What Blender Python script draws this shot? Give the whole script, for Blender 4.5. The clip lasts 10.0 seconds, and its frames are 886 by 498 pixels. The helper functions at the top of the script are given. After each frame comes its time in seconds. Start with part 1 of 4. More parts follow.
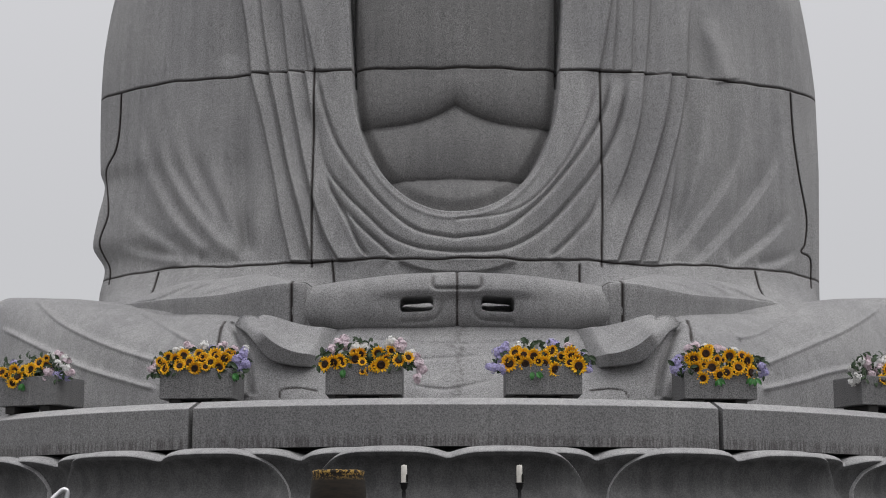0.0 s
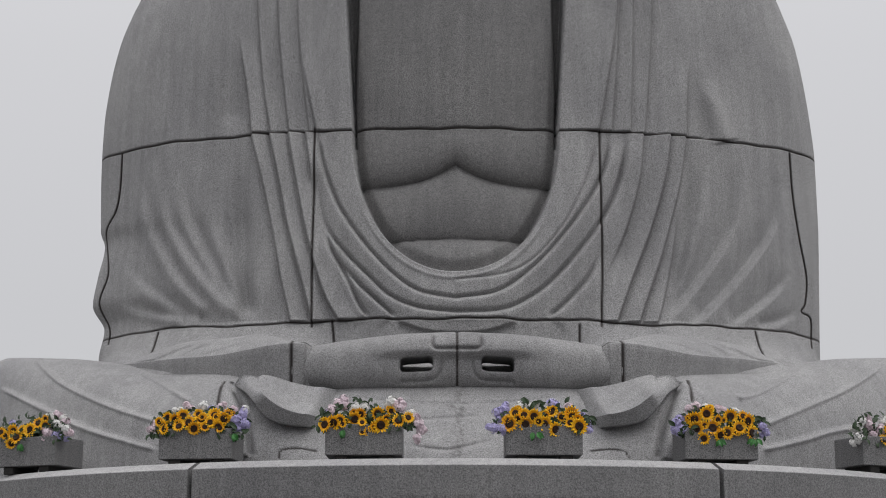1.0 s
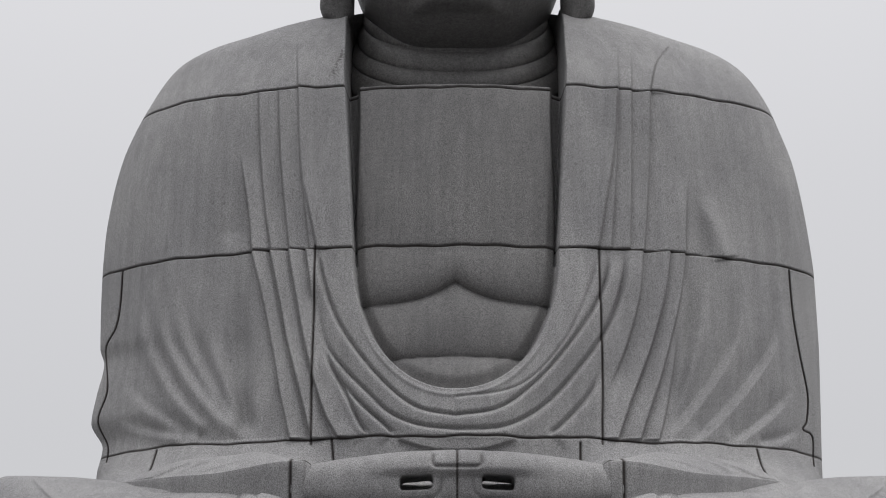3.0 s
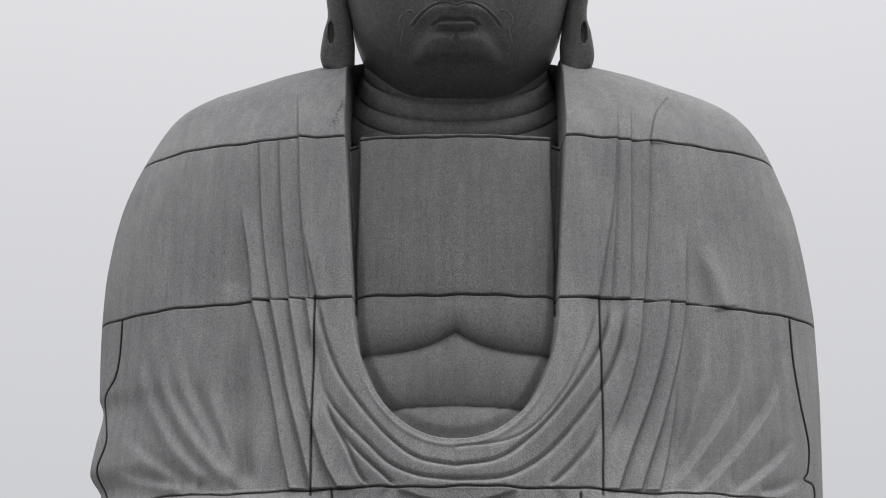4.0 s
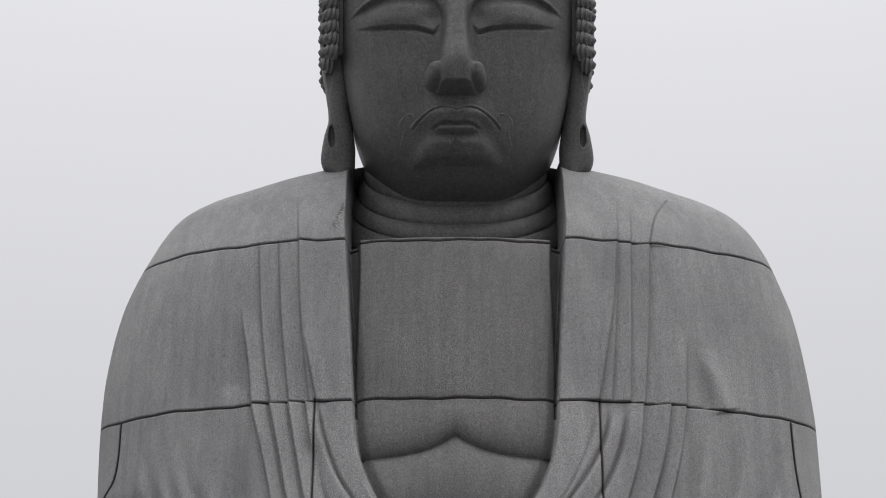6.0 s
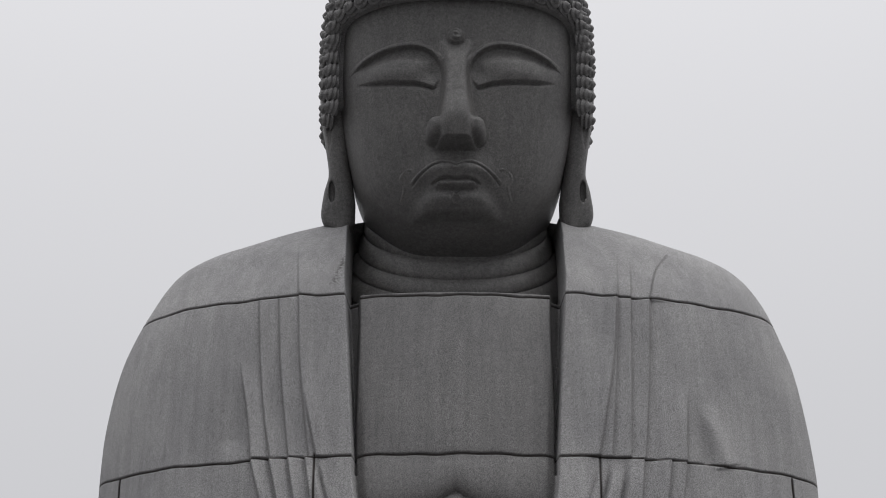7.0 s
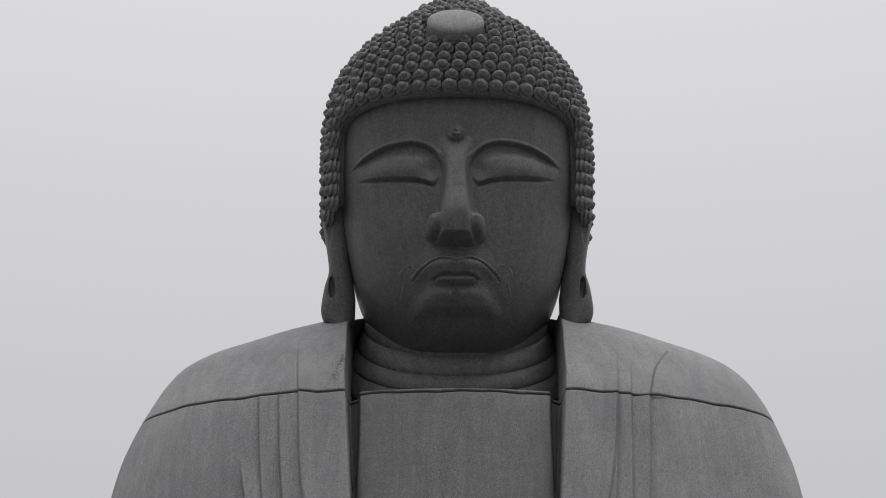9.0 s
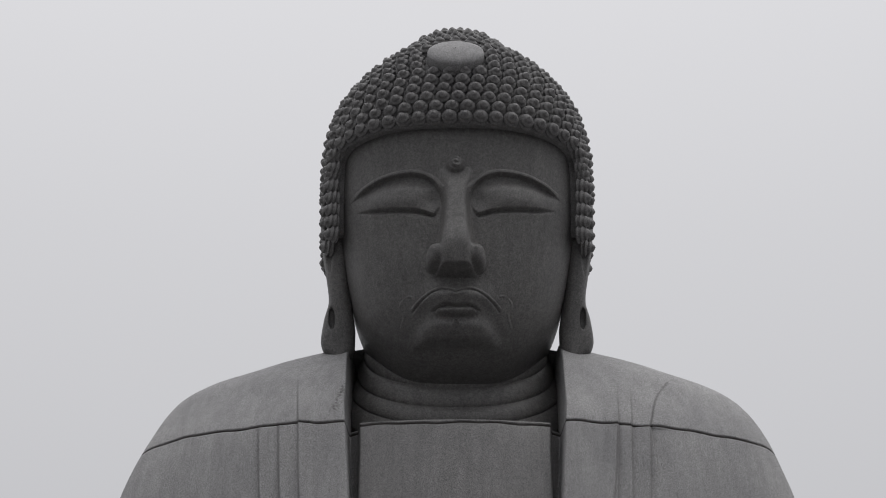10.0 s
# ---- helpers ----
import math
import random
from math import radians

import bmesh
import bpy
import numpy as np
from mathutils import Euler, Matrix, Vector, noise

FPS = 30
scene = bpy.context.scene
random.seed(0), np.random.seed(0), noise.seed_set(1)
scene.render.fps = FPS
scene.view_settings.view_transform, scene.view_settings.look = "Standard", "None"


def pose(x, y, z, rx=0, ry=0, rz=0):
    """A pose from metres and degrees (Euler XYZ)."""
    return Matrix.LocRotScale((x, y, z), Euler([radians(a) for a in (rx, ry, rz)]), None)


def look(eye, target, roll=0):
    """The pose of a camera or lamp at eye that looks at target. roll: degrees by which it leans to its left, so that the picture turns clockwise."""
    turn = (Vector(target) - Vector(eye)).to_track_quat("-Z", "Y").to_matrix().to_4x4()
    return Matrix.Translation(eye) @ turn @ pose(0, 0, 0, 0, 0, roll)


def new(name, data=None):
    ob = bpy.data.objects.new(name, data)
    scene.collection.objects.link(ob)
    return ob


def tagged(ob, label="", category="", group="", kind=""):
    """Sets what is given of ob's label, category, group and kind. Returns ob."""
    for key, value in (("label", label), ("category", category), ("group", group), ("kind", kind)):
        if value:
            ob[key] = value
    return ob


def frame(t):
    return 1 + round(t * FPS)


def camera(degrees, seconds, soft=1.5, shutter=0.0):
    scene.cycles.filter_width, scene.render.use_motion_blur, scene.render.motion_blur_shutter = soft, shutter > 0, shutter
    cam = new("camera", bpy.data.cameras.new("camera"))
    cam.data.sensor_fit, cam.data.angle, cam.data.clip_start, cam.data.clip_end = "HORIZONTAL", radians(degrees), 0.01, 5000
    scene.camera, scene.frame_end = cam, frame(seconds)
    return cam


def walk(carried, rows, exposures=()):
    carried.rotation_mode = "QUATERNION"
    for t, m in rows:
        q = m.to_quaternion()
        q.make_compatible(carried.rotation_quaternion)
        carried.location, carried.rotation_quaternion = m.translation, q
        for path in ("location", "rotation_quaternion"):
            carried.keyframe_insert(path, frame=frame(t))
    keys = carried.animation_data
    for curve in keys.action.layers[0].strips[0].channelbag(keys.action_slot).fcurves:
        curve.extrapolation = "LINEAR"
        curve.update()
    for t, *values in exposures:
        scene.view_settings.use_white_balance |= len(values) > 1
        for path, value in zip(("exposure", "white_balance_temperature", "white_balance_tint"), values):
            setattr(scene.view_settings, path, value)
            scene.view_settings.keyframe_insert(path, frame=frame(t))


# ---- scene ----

# ---------------------------------------------------------------- camera
# A long lens on a tripod in front of the statue, tilted slowly upwards from the lotus seat to the crown.
EYE = 2.4
cam = camera(28.4, 10.0, soft=1.0)
TILTS = [(0.0, 10.0), (0.5, 10.912), (1.0, 11.96), (1.5, 12.933), (2.0, 13.882), (2.5, 14.862), (4.0, 17.412), (4.5, 18.187),
         (5.0, 19.115), (5.5, 19.938), (7.0, 22.578), (7.5, 23.489), (8.0, 24.341), (8.5, 25.087), (9.0, 25.717), (9.5, 26.32), (10.0, 26.73)]
walk(cam, [(t, pose(0, 0, EYE, 90 + tilt, 0, 0)) for t, tilt in TILTS],
     exposures=[(0.0, 0.13), (2.5, 0.20), (4.5, 0.25), (5.5, 0.26), (7.0, 0.15), (8.5, 0.02), (10.0, -0.02)])

# ---------------------------------------------------------------- sky and light: a closed white overcast
world = bpy.data.worlds.new("overcast_sky")
scene.world = world
world.use_nodes = True
wn, wl = world.node_tree.nodes, world.node_tree.links
wn.clear()
sky = wn.new("ShaderNodeTexSky")
sky.sky_type, sky.sun_disc = "NISHITA", False
sky.sun_elevation, sky.sun_rotation = radians(60), radians(121)
geo = wn.new("ShaderNodeTexCoord")
sep = wn.new("ShaderNodeSeparateXYZ")
ramp = wn.new("ShaderNodeValToRGB")
for place, shade in ((0.0, 0.51), (0.17, 0.545), (0.31, 0.60), (0.45, 0.68), (0.60, 0.79), (1.0, 1.80)):
    stop = ramp.color_ramp.elements[0] if place == 0 else ramp.color_ramp.elements[-1] if place == 1 else ramp.color_ramp.elements.new(place)
    stop.position, stop.color = place, (shade * 1.005, shade * 0.998, shade * 1.023, 1)
mix = wn.new("ShaderNodeMix")
mix.data_type = "RGBA"
mix.inputs[0].default_value = 0.93
scale = wn.new("ShaderNodeVectorMath")
scale.operation = "SCALE"
scale.inputs[3].default_value = 0.08
back = wn.new("ShaderNodeBackground")
wout = wn.new("ShaderNodeOutputWorld")
wl.new(geo.outputs["Generated"], sep.inputs[0])
wl.new(sep.outputs[2], ramp.inputs[0])
wl.new(sky.outputs[0], scale.inputs[0])
wl.new(scale.outputs[0], mix.inputs[6])
wl.new(ramp.outputs[0], mix.inputs[7])
wl.new(mix.outputs[2], back.inputs[0])
wl.new(back.outputs[0], wout.inputs[0])

sun = new("sun", bpy.data.lights.new("sun", "SUN"))
sun.data.energy, sun.data.angle, sun.data.color = 0.62, radians(40), (1.0, 0.985, 0.96)
sun.matrix_world = look((20, 22, 40), (0, 34, 0))

# ---------------------------------------------------------------- small tools
AXIS = 0.25          # the statue's plane of symmetry
RND = random.Random(7)


def raw(name, v, quads, smooth=True):
    """A mesh from arrays of points and four-cornered faces."""
    me = bpy.data.meshes.new(name)
    v, quads = np.asarray(v, float), np.asarray(quads, int)
    me.vertices.add(len(v))
    me.vertices.foreach_set("co", v.ravel())
    me.loops.add(quads.size)
    me.loops.foreach_set("vertex_index", quads.ravel())
    me.polygons.add(len(quads))
    me.polygons.foreach_set("loop_start", np.arange(0, quads.size, 4))
    me.update(calc_edges=True)
    me.validate()
    if smooth:
        me.polygons.foreach_set("use_smooth", np.ones(len(me.polygons), bool))
    return me


def lattice(n, m, around=False, start=0):
    """Faces of a grid of n rows and m columns."""
    i, j = np.meshgrid(np.arange(n - 1), np.arange(m if around else m - 1), indexing="ij")
    k = (j + 1) % m
    return start + np.stack([i * m + j, i * m + k, (i + 1) * m + k, (i + 1) * m + j], -1).reshape(-1, 4)


def curve(xs, ys, q):
    """A smooth curve through a few points, with no overshoot."""
    xs, ys = np.array(xs, float), np.array(ys, float)
    q = np.clip(q, xs[0], xs[-1])
    i = np.clip(np.searchsorted(xs, q) - 1, 0, len(xs) - 2)
    h = np.diff(xs)
    s = np.diff(ys) / h
    both = s[1:] * s[:-1] > 0
    mid_slope = np.where(both, 2 * s[1:] * s[:-1] / np.where(both, s[1:] + s[:-1], 1), 0)
    m = np.concatenate([[s[0]], mid_slope, [s[-1]]])
    t = (q - xs[i]) / h[i]
    return ((2 * t ** 3 - 3 * t ** 2 + 1) * ys[i] + (t ** 3 - 2 * t ** 2 + t) * h[i] * m[i]
            + (3 * t ** 2 - 2 * t ** 3) * ys[i + 1] + (t ** 3 - t ** 2) * h[i] * m[i + 1])


def step(a, b, q):
    t = np.clip((q - a) / (b - a), 0, 1)
    return t * t * (3 - 2 * t)


def spline(pts, n=36):
    """Points along a smooth line through a few guide points."""
    p = np.array(pts, float)
    p = np.vstack([2 * p[0] - p[1], p, 2 * p[-1] - p[-2]])
    t = np.linspace(0, 1, n, endpoint=False)[:, None]
    out = []
    for a, b, c, d in zip(p, p[1:], p[2:], p[3:]):
        out.append(0.5 * (2 * b + (c - a) * t + (2 * a - 5 * b + 4 * c - d) * t ** 2 + (3 * b - a - 3 * c + d) * t ** 3))
    return np.vstack(out + [p[-2:-1]])


COLLAR, WAIST, LAP = 15.26, 11.82, 7.95     # heights of the level joints between the statue's courses of stone


class Relief:
    """The carving of one surface: how far each point stands out, and how much mortar, stain or painted shade shows
    there.
    """

    def __init__(self, x, z):
        self.x, self.z = x, z
        self.high, self.joint_shade = np.zeros_like(x), np.zeros_like(x)

    def near(self, pts, reach):
        line = spline(pts)
        lo, hi = line.min(0) - reach, line.max(0) + reach
        at = np.nonzero((self.x > lo[0]) & (self.x < hi[0]) & (self.z > lo[1]) & (self.z < hi[1]))[0]
        if not len(at):
            return at, np.zeros(0), np.zeros(0)
        way = np.gradient(line, axis=0)
        way /= np.linalg.norm(way, axis=1)[:, None]
        s, t = np.empty(len(at)), np.empty(len(at))
        for i in range(0, len(at), 20000):
            k = at[i:i + 20000]
            dx, dz = self.x[k][:, None] - line[:, 0], self.z[k][:, None] - line[:, 1]
            near = np.argmin(dx * dx + dz * dz, 1)
            r = np.arange(len(k))
            dx, dz = dx[r, near], dz[r, near]
            across = way[near, 0] * dz - way[near, 1] * dx
            tip = (near == 0) | (near == len(line) - 1)
            s[i:i + 20000] = np.where(tip, np.hypot(dx, dz) * np.sign(across + 1e-9), across)
            t[i:i + 20000] = near / (len(line) - 1)
        return at, s, t

    def crease(self, pts, deep, wide, ridge=0.7, side=1, fade=(0.12, 0.12), reach=3.0, half=0):
        """A fold of cloth: a valley along the line, and a rounded ridge on one side of it."""
        at, s, t = self.near(pts, wide * (reach + 1))
        s = s * side
        f = (step(0, fade[0], t) if fade[0] else 1.0) * (step(0, fade[1], 1 - t) if fade[1] else 1.0)
        up = np.where(s > 0, s / wide, 0)
        form = -np.exp(-(s / (0.32 * wide)) ** 2) + ridge * 2.4 * up * np.exp(-up * 1.15) * (s > 0)
        if half:        # keep to one half of the body
            f = f * step(-0.03, 0.03, half * (self.x[at] + 0.02))
        self.high[at] += deep * f * form

    def ridge(self, pts, tall, wide, fade=(0.1, 0.1), power=2):
        at, s, t = self.near(pts, wide * 3)
        f = (step(0, fade[0], t) if fade[0] else 1.0) * (step(0, fade[1], 1 - t) if fade[1] else 1.0)
        self.high[at] += tall * f * np.exp(-np.abs(s / wide) ** power)

    def ledge(self, pts, up, up_wide, down, down_wide, side=1, fade=(0.1, 0.1), soft=0.022, power=2):
        """A sharp edge: the surface swells up to it on one side and drops behind it on the other."""
        at, s, t = self.near(pts, 2.4 * max(up_wide, down_wide))
        s = s * side
        f = (step(0, fade[0], t) if fade[0] else 1.0) * (step(0, fade[1], 1 - t) if fade[1] else 1.0)
        k = step(-soft, soft, s)
        self.high[at] += f * (k * up * np.exp(-np.abs(s / up_wide) ** power) - (1 - k) * down * np.exp(-(s / down_wide) ** 2))

    def pleat(self, pts, tall, reach, side, fade=(0.0, 0.0)):
        """One layer of cloth over another: a sharp edge, sloping away on its own side."""
        line = spline(pts)
        z0, z1 = line[:, 1].min(), line[:, 1].max()
        order = np.argsort(line[:, 1])
        # run on to the joint of the course when the fold ends close to it
        for level in (LAP, WAIST, COLLAR):
            z0, z1 = (level if abs(z0 - level) < 0.24 else z0), (level if abs(z1 - level) < 0.24 else z1)
        at = np.nonzero((self.z >= z0) & (self.z <= z1))[0]
        s = side * (self.x[at] - np.interp(self.z[at], line[order, 1], line[order, 0]))
        t = (self.z[at] - z0) / (z1 - z0)
        f = (step(0, fade[0], t) if fade[0] else 1) * (step(0, fade[1], 1 - t) if fade[1] else 1)
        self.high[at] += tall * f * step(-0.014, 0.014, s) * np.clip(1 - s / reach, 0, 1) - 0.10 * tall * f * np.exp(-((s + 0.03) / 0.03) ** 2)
        # thin shadow beside the edge, painted dark into the surface
        self.joint_shade[at] = np.maximum(self.joint_shade[at], 0.38 * f * np.exp(-((s + 0.010) / 0.016) ** 2))

    def seam(self, pts, deep=0.05, wide=0.023):
        at, s, t = self.near(pts, 0.2)
        g = np.exp(-(s / wide) ** 4)
        self.high[at] -= deep * g
        self.joint_shade[at] = np.maximum(self.joint_shade[at], g)

    def stain(self, pts, wide, much):
        """Dark blotches where water has run."""
        at, s, t = self.near(pts, wide * 3)
        rough = np.sin(self.x[at] * 37 + np.sin(self.z[at] * 29) * 2) * np.sin(self.z[at] * 41 + 1.3 * np.sin(self.x[at] * 23))
        self.joint_shade[at] = np.maximum(self.joint_shade[at], much * np.exp(-(s / wide) ** 2) * step(-0.5, 0.4, rough))

    def level(self, z, where=True, deep=0.05, wide=0.023):
        wob = 0.012 * np.sin(self.x * 3.1) + 0.008 * np.sin(self.x * 7.7 + 1)
        g = np.exp(-((self.z - z - wob) / wide) ** 4) * where
        self.high -= deep * g
        self.joint_shade = np.maximum(self.joint_shade, g)


class Sculpture:
    """Collects shells of stone into one mesh."""

    def __init__(self):
        self.v, self.f, self.j, self.b, self.n = [], [], [], [], 0

    def add(self, v, f, joint_shade=None, bare=0.0):
        v = np.asarray(v).reshape(-1, 3)
        self.v.append(v)
        self.f.append(np.asarray(f) + self.n)
        self.j.append(np.zeros(len(v)) if joint_shade is None else np.asarray(joint_shade).ravel())
        self.b.append(np.full(len(v), bare) if np.isscalar(bare) else np.asarray(bare).ravel())
        self.n += len(v)

    def mesh(self, name):
        me = raw(name, np.vstack(self.v), np.vstack(self.f))
        a = me.attributes.new("joint_shade", "FLOAT", "POINT")
        a.data.foreach_set("value", np.concatenate(self.j).astype(np.float32))
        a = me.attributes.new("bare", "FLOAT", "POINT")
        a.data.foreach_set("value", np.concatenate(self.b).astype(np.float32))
        return me


def nets(field, lo, h):
    """The skin of a solid given by a field on a grid (negative inside)."""
    inside = field < 0
    n = np.array(field.shape) - 1
    total, count = np.zeros((*n, 3)), np.zeros(n)
    sl = lambda o, d: tuple(slice(o[k], o[k] + d[k]) for k in range(3))
    for axis in range(3):
        for a in (0, 1):
            for b in (0, 1):
                o = [0, 0, 0]
                o[(axis + 1) % 3], o[(axis + 2) % 3] = a, b
                p = list(o)
                p[axis] = 1
                f0, f1 = field[sl(o, n)], field[sl(p, n)]
                cross = (f0 < 0) != (f1 < 0)
                t = np.where(cross, f0 / np.where(cross, f0 - f1, 1), 0)
                for k in range(3):
                    total[..., k] += cross * (o[k] + (t if k == axis else 0))
                count += cross
    live = count > 0
    index = np.full(n, -1)
    index[live] = np.arange(live.sum())
    base = np.stack(np.nonzero(live), -1)
    v = np.array(lo) + h * (base + total[live] / count[live][:, None])
    faces = []
    for axis in range(3):
        b, c = (axis + 1) % 3, (axis + 2) % 3
        d = [n[0], n[1], n[2]]
        o, p = [0, 0, 0], [0, 0, 0]
        for k in (b, c):
            o[k], d[k] = 1, n[k] - 1
        p = list(o)
        p[axis] = 1
        f0, f1 = inside[sl(o, d)], inside[sl(p, d)]
        for flip in (False, True):
            q = np.stack(np.nonzero((f0 != f1) & (f0 == flip)), -1) + np.array(o)
            e = np.eye(3, dtype=int)
            ring = [q - e[b] - e[c], q - e[c], q, q - e[b]]
            ids = np.stack([index[r[:, 0], r[:, 1], r[:, 2]] for r in ring], -1)
            faces.append(ids[:, ::-1] if not flip else ids)
    return v, np.vstack(faces)


# ---------------------------------------------------------------- materials
def material(name, rough=0.8, metal=0.0):
    mat = bpy.data.materials.new(name)
    mat.use_nodes = True
    b = mat.node_tree.nodes["Principled BSDF"]
    b.inputs["Roughness"].default_value, b.inputs["Metallic"].default_value = rough, metal
    return mat, mat.node_tree.nodes, mat.node_tree.links, b


def noise_at(n, l, scale, detail=4.0, rough=0.55, stretch=None):
    t = n.new("ShaderNodeTexNoise")
    t.inputs["Scale"].default_value, t.inputs["Detail"].default_value, t.inputs["Roughness"].default_value = scale, detail, rough
    co = n.new("ShaderNodeTexCoord")
    if stretch:
        mp = n.new("ShaderNodeMapping")
        mp.inputs["Scale"].default_value = stretch
        l.new(co.outputs["Object"], mp.inputs[0])
        l.new(mp.outputs[0], t.inputs["Vector"])
    else:
        l.new(co.outputs["Object"], t.inputs["Vector"])
    return t.outputs["Fac"]


def shades(n, l, fac, *stops):
    r = n.new("ShaderNodeValToRGB")
    e = r.color_ramp.elements
    while len(e) < len(stops):
        e.new(0.5)
    for k, (at, colour) in zip(e, stops):
        k.position, k.color = at, (*colour, 1)
    l.new(fac, r.inputs[0])
    return r.outputs[0]


def blend(n, l, fac, a, b, how="MIX"):
    m = n.new("ShaderNodeMix")
    m.data_type, m.blend_type = "RGBA", how
    for k, x in ((0, fac), (6, a), (7, b)):
        if isinstance(x, (int, float)):
            m.inputs[k].default_value = x
        elif isinstance(x, tuple):
            m.inputs[k].default_value = (*x, 1)
        else:
            l.new(x, m.inputs[k])
    return m.outputs[2]


def bump(n, l, b, fac, strength, distance):
    k = n.new("ShaderNodeBump")
    k.inputs["Strength"].default_value, k.inputs["Distance"].default_value = strength, distance
    l.new(fac, k.inputs["Height"])
    l.new(k.outputs[0], b.inputs["Normal"])


def granite(name, tone, grain=34.0, contrast=0.5, streak=0.25, joints=False, drips=False, warm=1.0, rough=0.85):
    """Bush-hammered grey granite: dark and light crystals, faint rain streaks, patches."""
    mat, n, l, b = material(name, rough)
    r, g, u = tone * 1.012 * warm, tone, tone * 1.0 / warm
    big = shades(n, l, noise_at(n, l, 0.55, 5, 0.6), (0.3, (r * 0.86, g * 0.86, u * 0.87)), (0.7, (r * 1.12, g * 1.12, u * 1.11)))
    speck = noise_at(n, l, grain, 2.5, 0.7)
    lo, hi = 1 - contrast, 1 + contrast
    sp = shades(n, l, speck, (0.36, (lo, lo, lo)), (0.50, (1, 1, 1)), (0.66, (hi, hi, hi)))
    colour = blend(n, l, 1.0, big, sp, "MULTIPLY")
    rain = noise_at(n, l, 2.2, 5, 0.65, (2.4, 2.4, 0.10))
    rs = shades(n, l, rain, (0.40, (1 - streak,) * 3), (0.60, (1, 1, 1)))
    colour = blend(n, l, 1.0, colour, rs, "MULTIPLY")
    if drips:
        # dried drips along the lower edge of the course
        co = n.new("ShaderNodeTexCoord")
        s = n.new("ShaderNodeSeparateXYZ")
        l.new(co.outputs["Object"], s.inputs[0])
        low = n.new("ShaderNodeMapRange")
        low.inputs[1].default_value, low.inputs[2].default_value, low.inputs[3].default_value, low.inputs[4].default_value = 4.20, 4.31, 1.0, 0.0
        l.new(s.outputs[2], low.inputs[0])
        comb = shades(n, l, noise_at(n, l, 9, 3, 0.6, (2.8, 2.8, 0.22)), (0.42, (1, 1, 1)), (0.58, (0.0, 0.0, 0.0)))
        both = n.new("ShaderNodeMath")
        both.operation = "MULTIPLY"
        l.new(comb, both.inputs[0])
        l.new(low.outputs[0], both.inputs[1])
        colour = blend(n, l, both.outputs[0], colour, blend(n, l, 1.0, colour, (0.55, 0.52, 0.52), "MULTIPLY"))
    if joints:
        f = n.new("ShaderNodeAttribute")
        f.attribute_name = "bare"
        # the bare skin is coarser, darker stone than the robe, with shade painted in
        coarse_shaded = shades(n, l, noise_at(n, l, 15, 3, 0.7), (0.35, (0.322, 0.316, 0.308)), (0.65, (0.490, 0.482, 0.470)))
        colour = blend(n, l, f.outputs["Fac"], colour, blend(n, l, 1.0, colour, coarse_shaded, "MULTIPLY"))
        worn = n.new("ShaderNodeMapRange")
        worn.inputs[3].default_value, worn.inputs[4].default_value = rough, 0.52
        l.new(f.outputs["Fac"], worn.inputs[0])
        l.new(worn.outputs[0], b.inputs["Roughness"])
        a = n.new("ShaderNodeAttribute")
        a.attribute_name = "joint_shade"
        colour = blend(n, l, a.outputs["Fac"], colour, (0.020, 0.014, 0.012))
    l.new(colour, b.inputs["Base Color"])
    bump(n, l, b, speck, 0.5, 0.012)
    return mat


STATUE_STONE = granite("statue_granite", 0.305, grain=50, contrast=0.44, streak=0.13, joints=True)
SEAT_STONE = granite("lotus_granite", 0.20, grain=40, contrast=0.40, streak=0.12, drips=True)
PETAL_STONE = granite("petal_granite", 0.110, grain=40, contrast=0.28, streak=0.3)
SKYLIT_STONE = granite("skylit_edge", 0.36, grain=40, contrast=0.25, streak=0.15)
PLANTER_STONE = granite("planter_granite", 0.17, grain=52, contrast=0.6, streak=0.15)
PAVING_STONE = granite("paving_stone", 0.09, grain=8, contrast=0.25, streak=0.0)


def plain(name, colour, rough=0.6, metal=0.0, scale=9.0, vary=0.2, relief=0.0, through_light=0.0):
    mat, n, l, b = material(name, rough, metal)
    f = noise_at(n, l, scale, 4, 0.6)
    info = n.new("ShaderNodeObjectInfo")
    lo = tuple(c * (1 - vary) for c in colour)
    hi = tuple(min(1, c * (1 + vary)) for c in colour)
    c = shades(n, l, f, (0.3, lo), (0.7, hi))
    one = shades(n, l, info.outputs["Random"], (0.0, (1 - vary * 0.6,) * 3), (1.0, (1, 1, 1)))
    l.new(blend(n, l, 1.0, c, one, "MULTIPLY"), b.inputs["Base Color"])
    if relief:
        bump(n, l, b, f, 0.5, relief)
    if through_light:
        b.inputs["Subsurface Weight"].default_value = through_light
        b.inputs["Subsurface Radius"].default_value = (0.02, 0.02, 0.01)
    return mat




def ray_petal():
    """Golden ray petals, orange at the root, each flower a little different."""
    mat, n, l, b = material("sunflower_petal", 0.6)
    co = n.new("ShaderNodeTexCoord")
    far = n.new("ShaderNodeVectorMath")
    far.operation = "LENGTH"
    l.new(co.outputs["Object"], far.inputs[0])
    c = shades(n, l, far.outputs["Value"], (0.045, (0.50, 0.12, 0.002)), (0.08, (0.95, 0.46, 0.004)), (0.13, (0.98, 0.62, 0.012)))
    info = n.new("ShaderNodeObjectInfo")
    one = shades(n, l, info.outputs["Random"], (0.0, (0.84, 0.74, 0.6)), (0.6, (1, 1, 1)))
    l.new(blend(n, l, 1.0, c, one, "MULTIPLY"), b.inputs["Base Color"])
    return mat


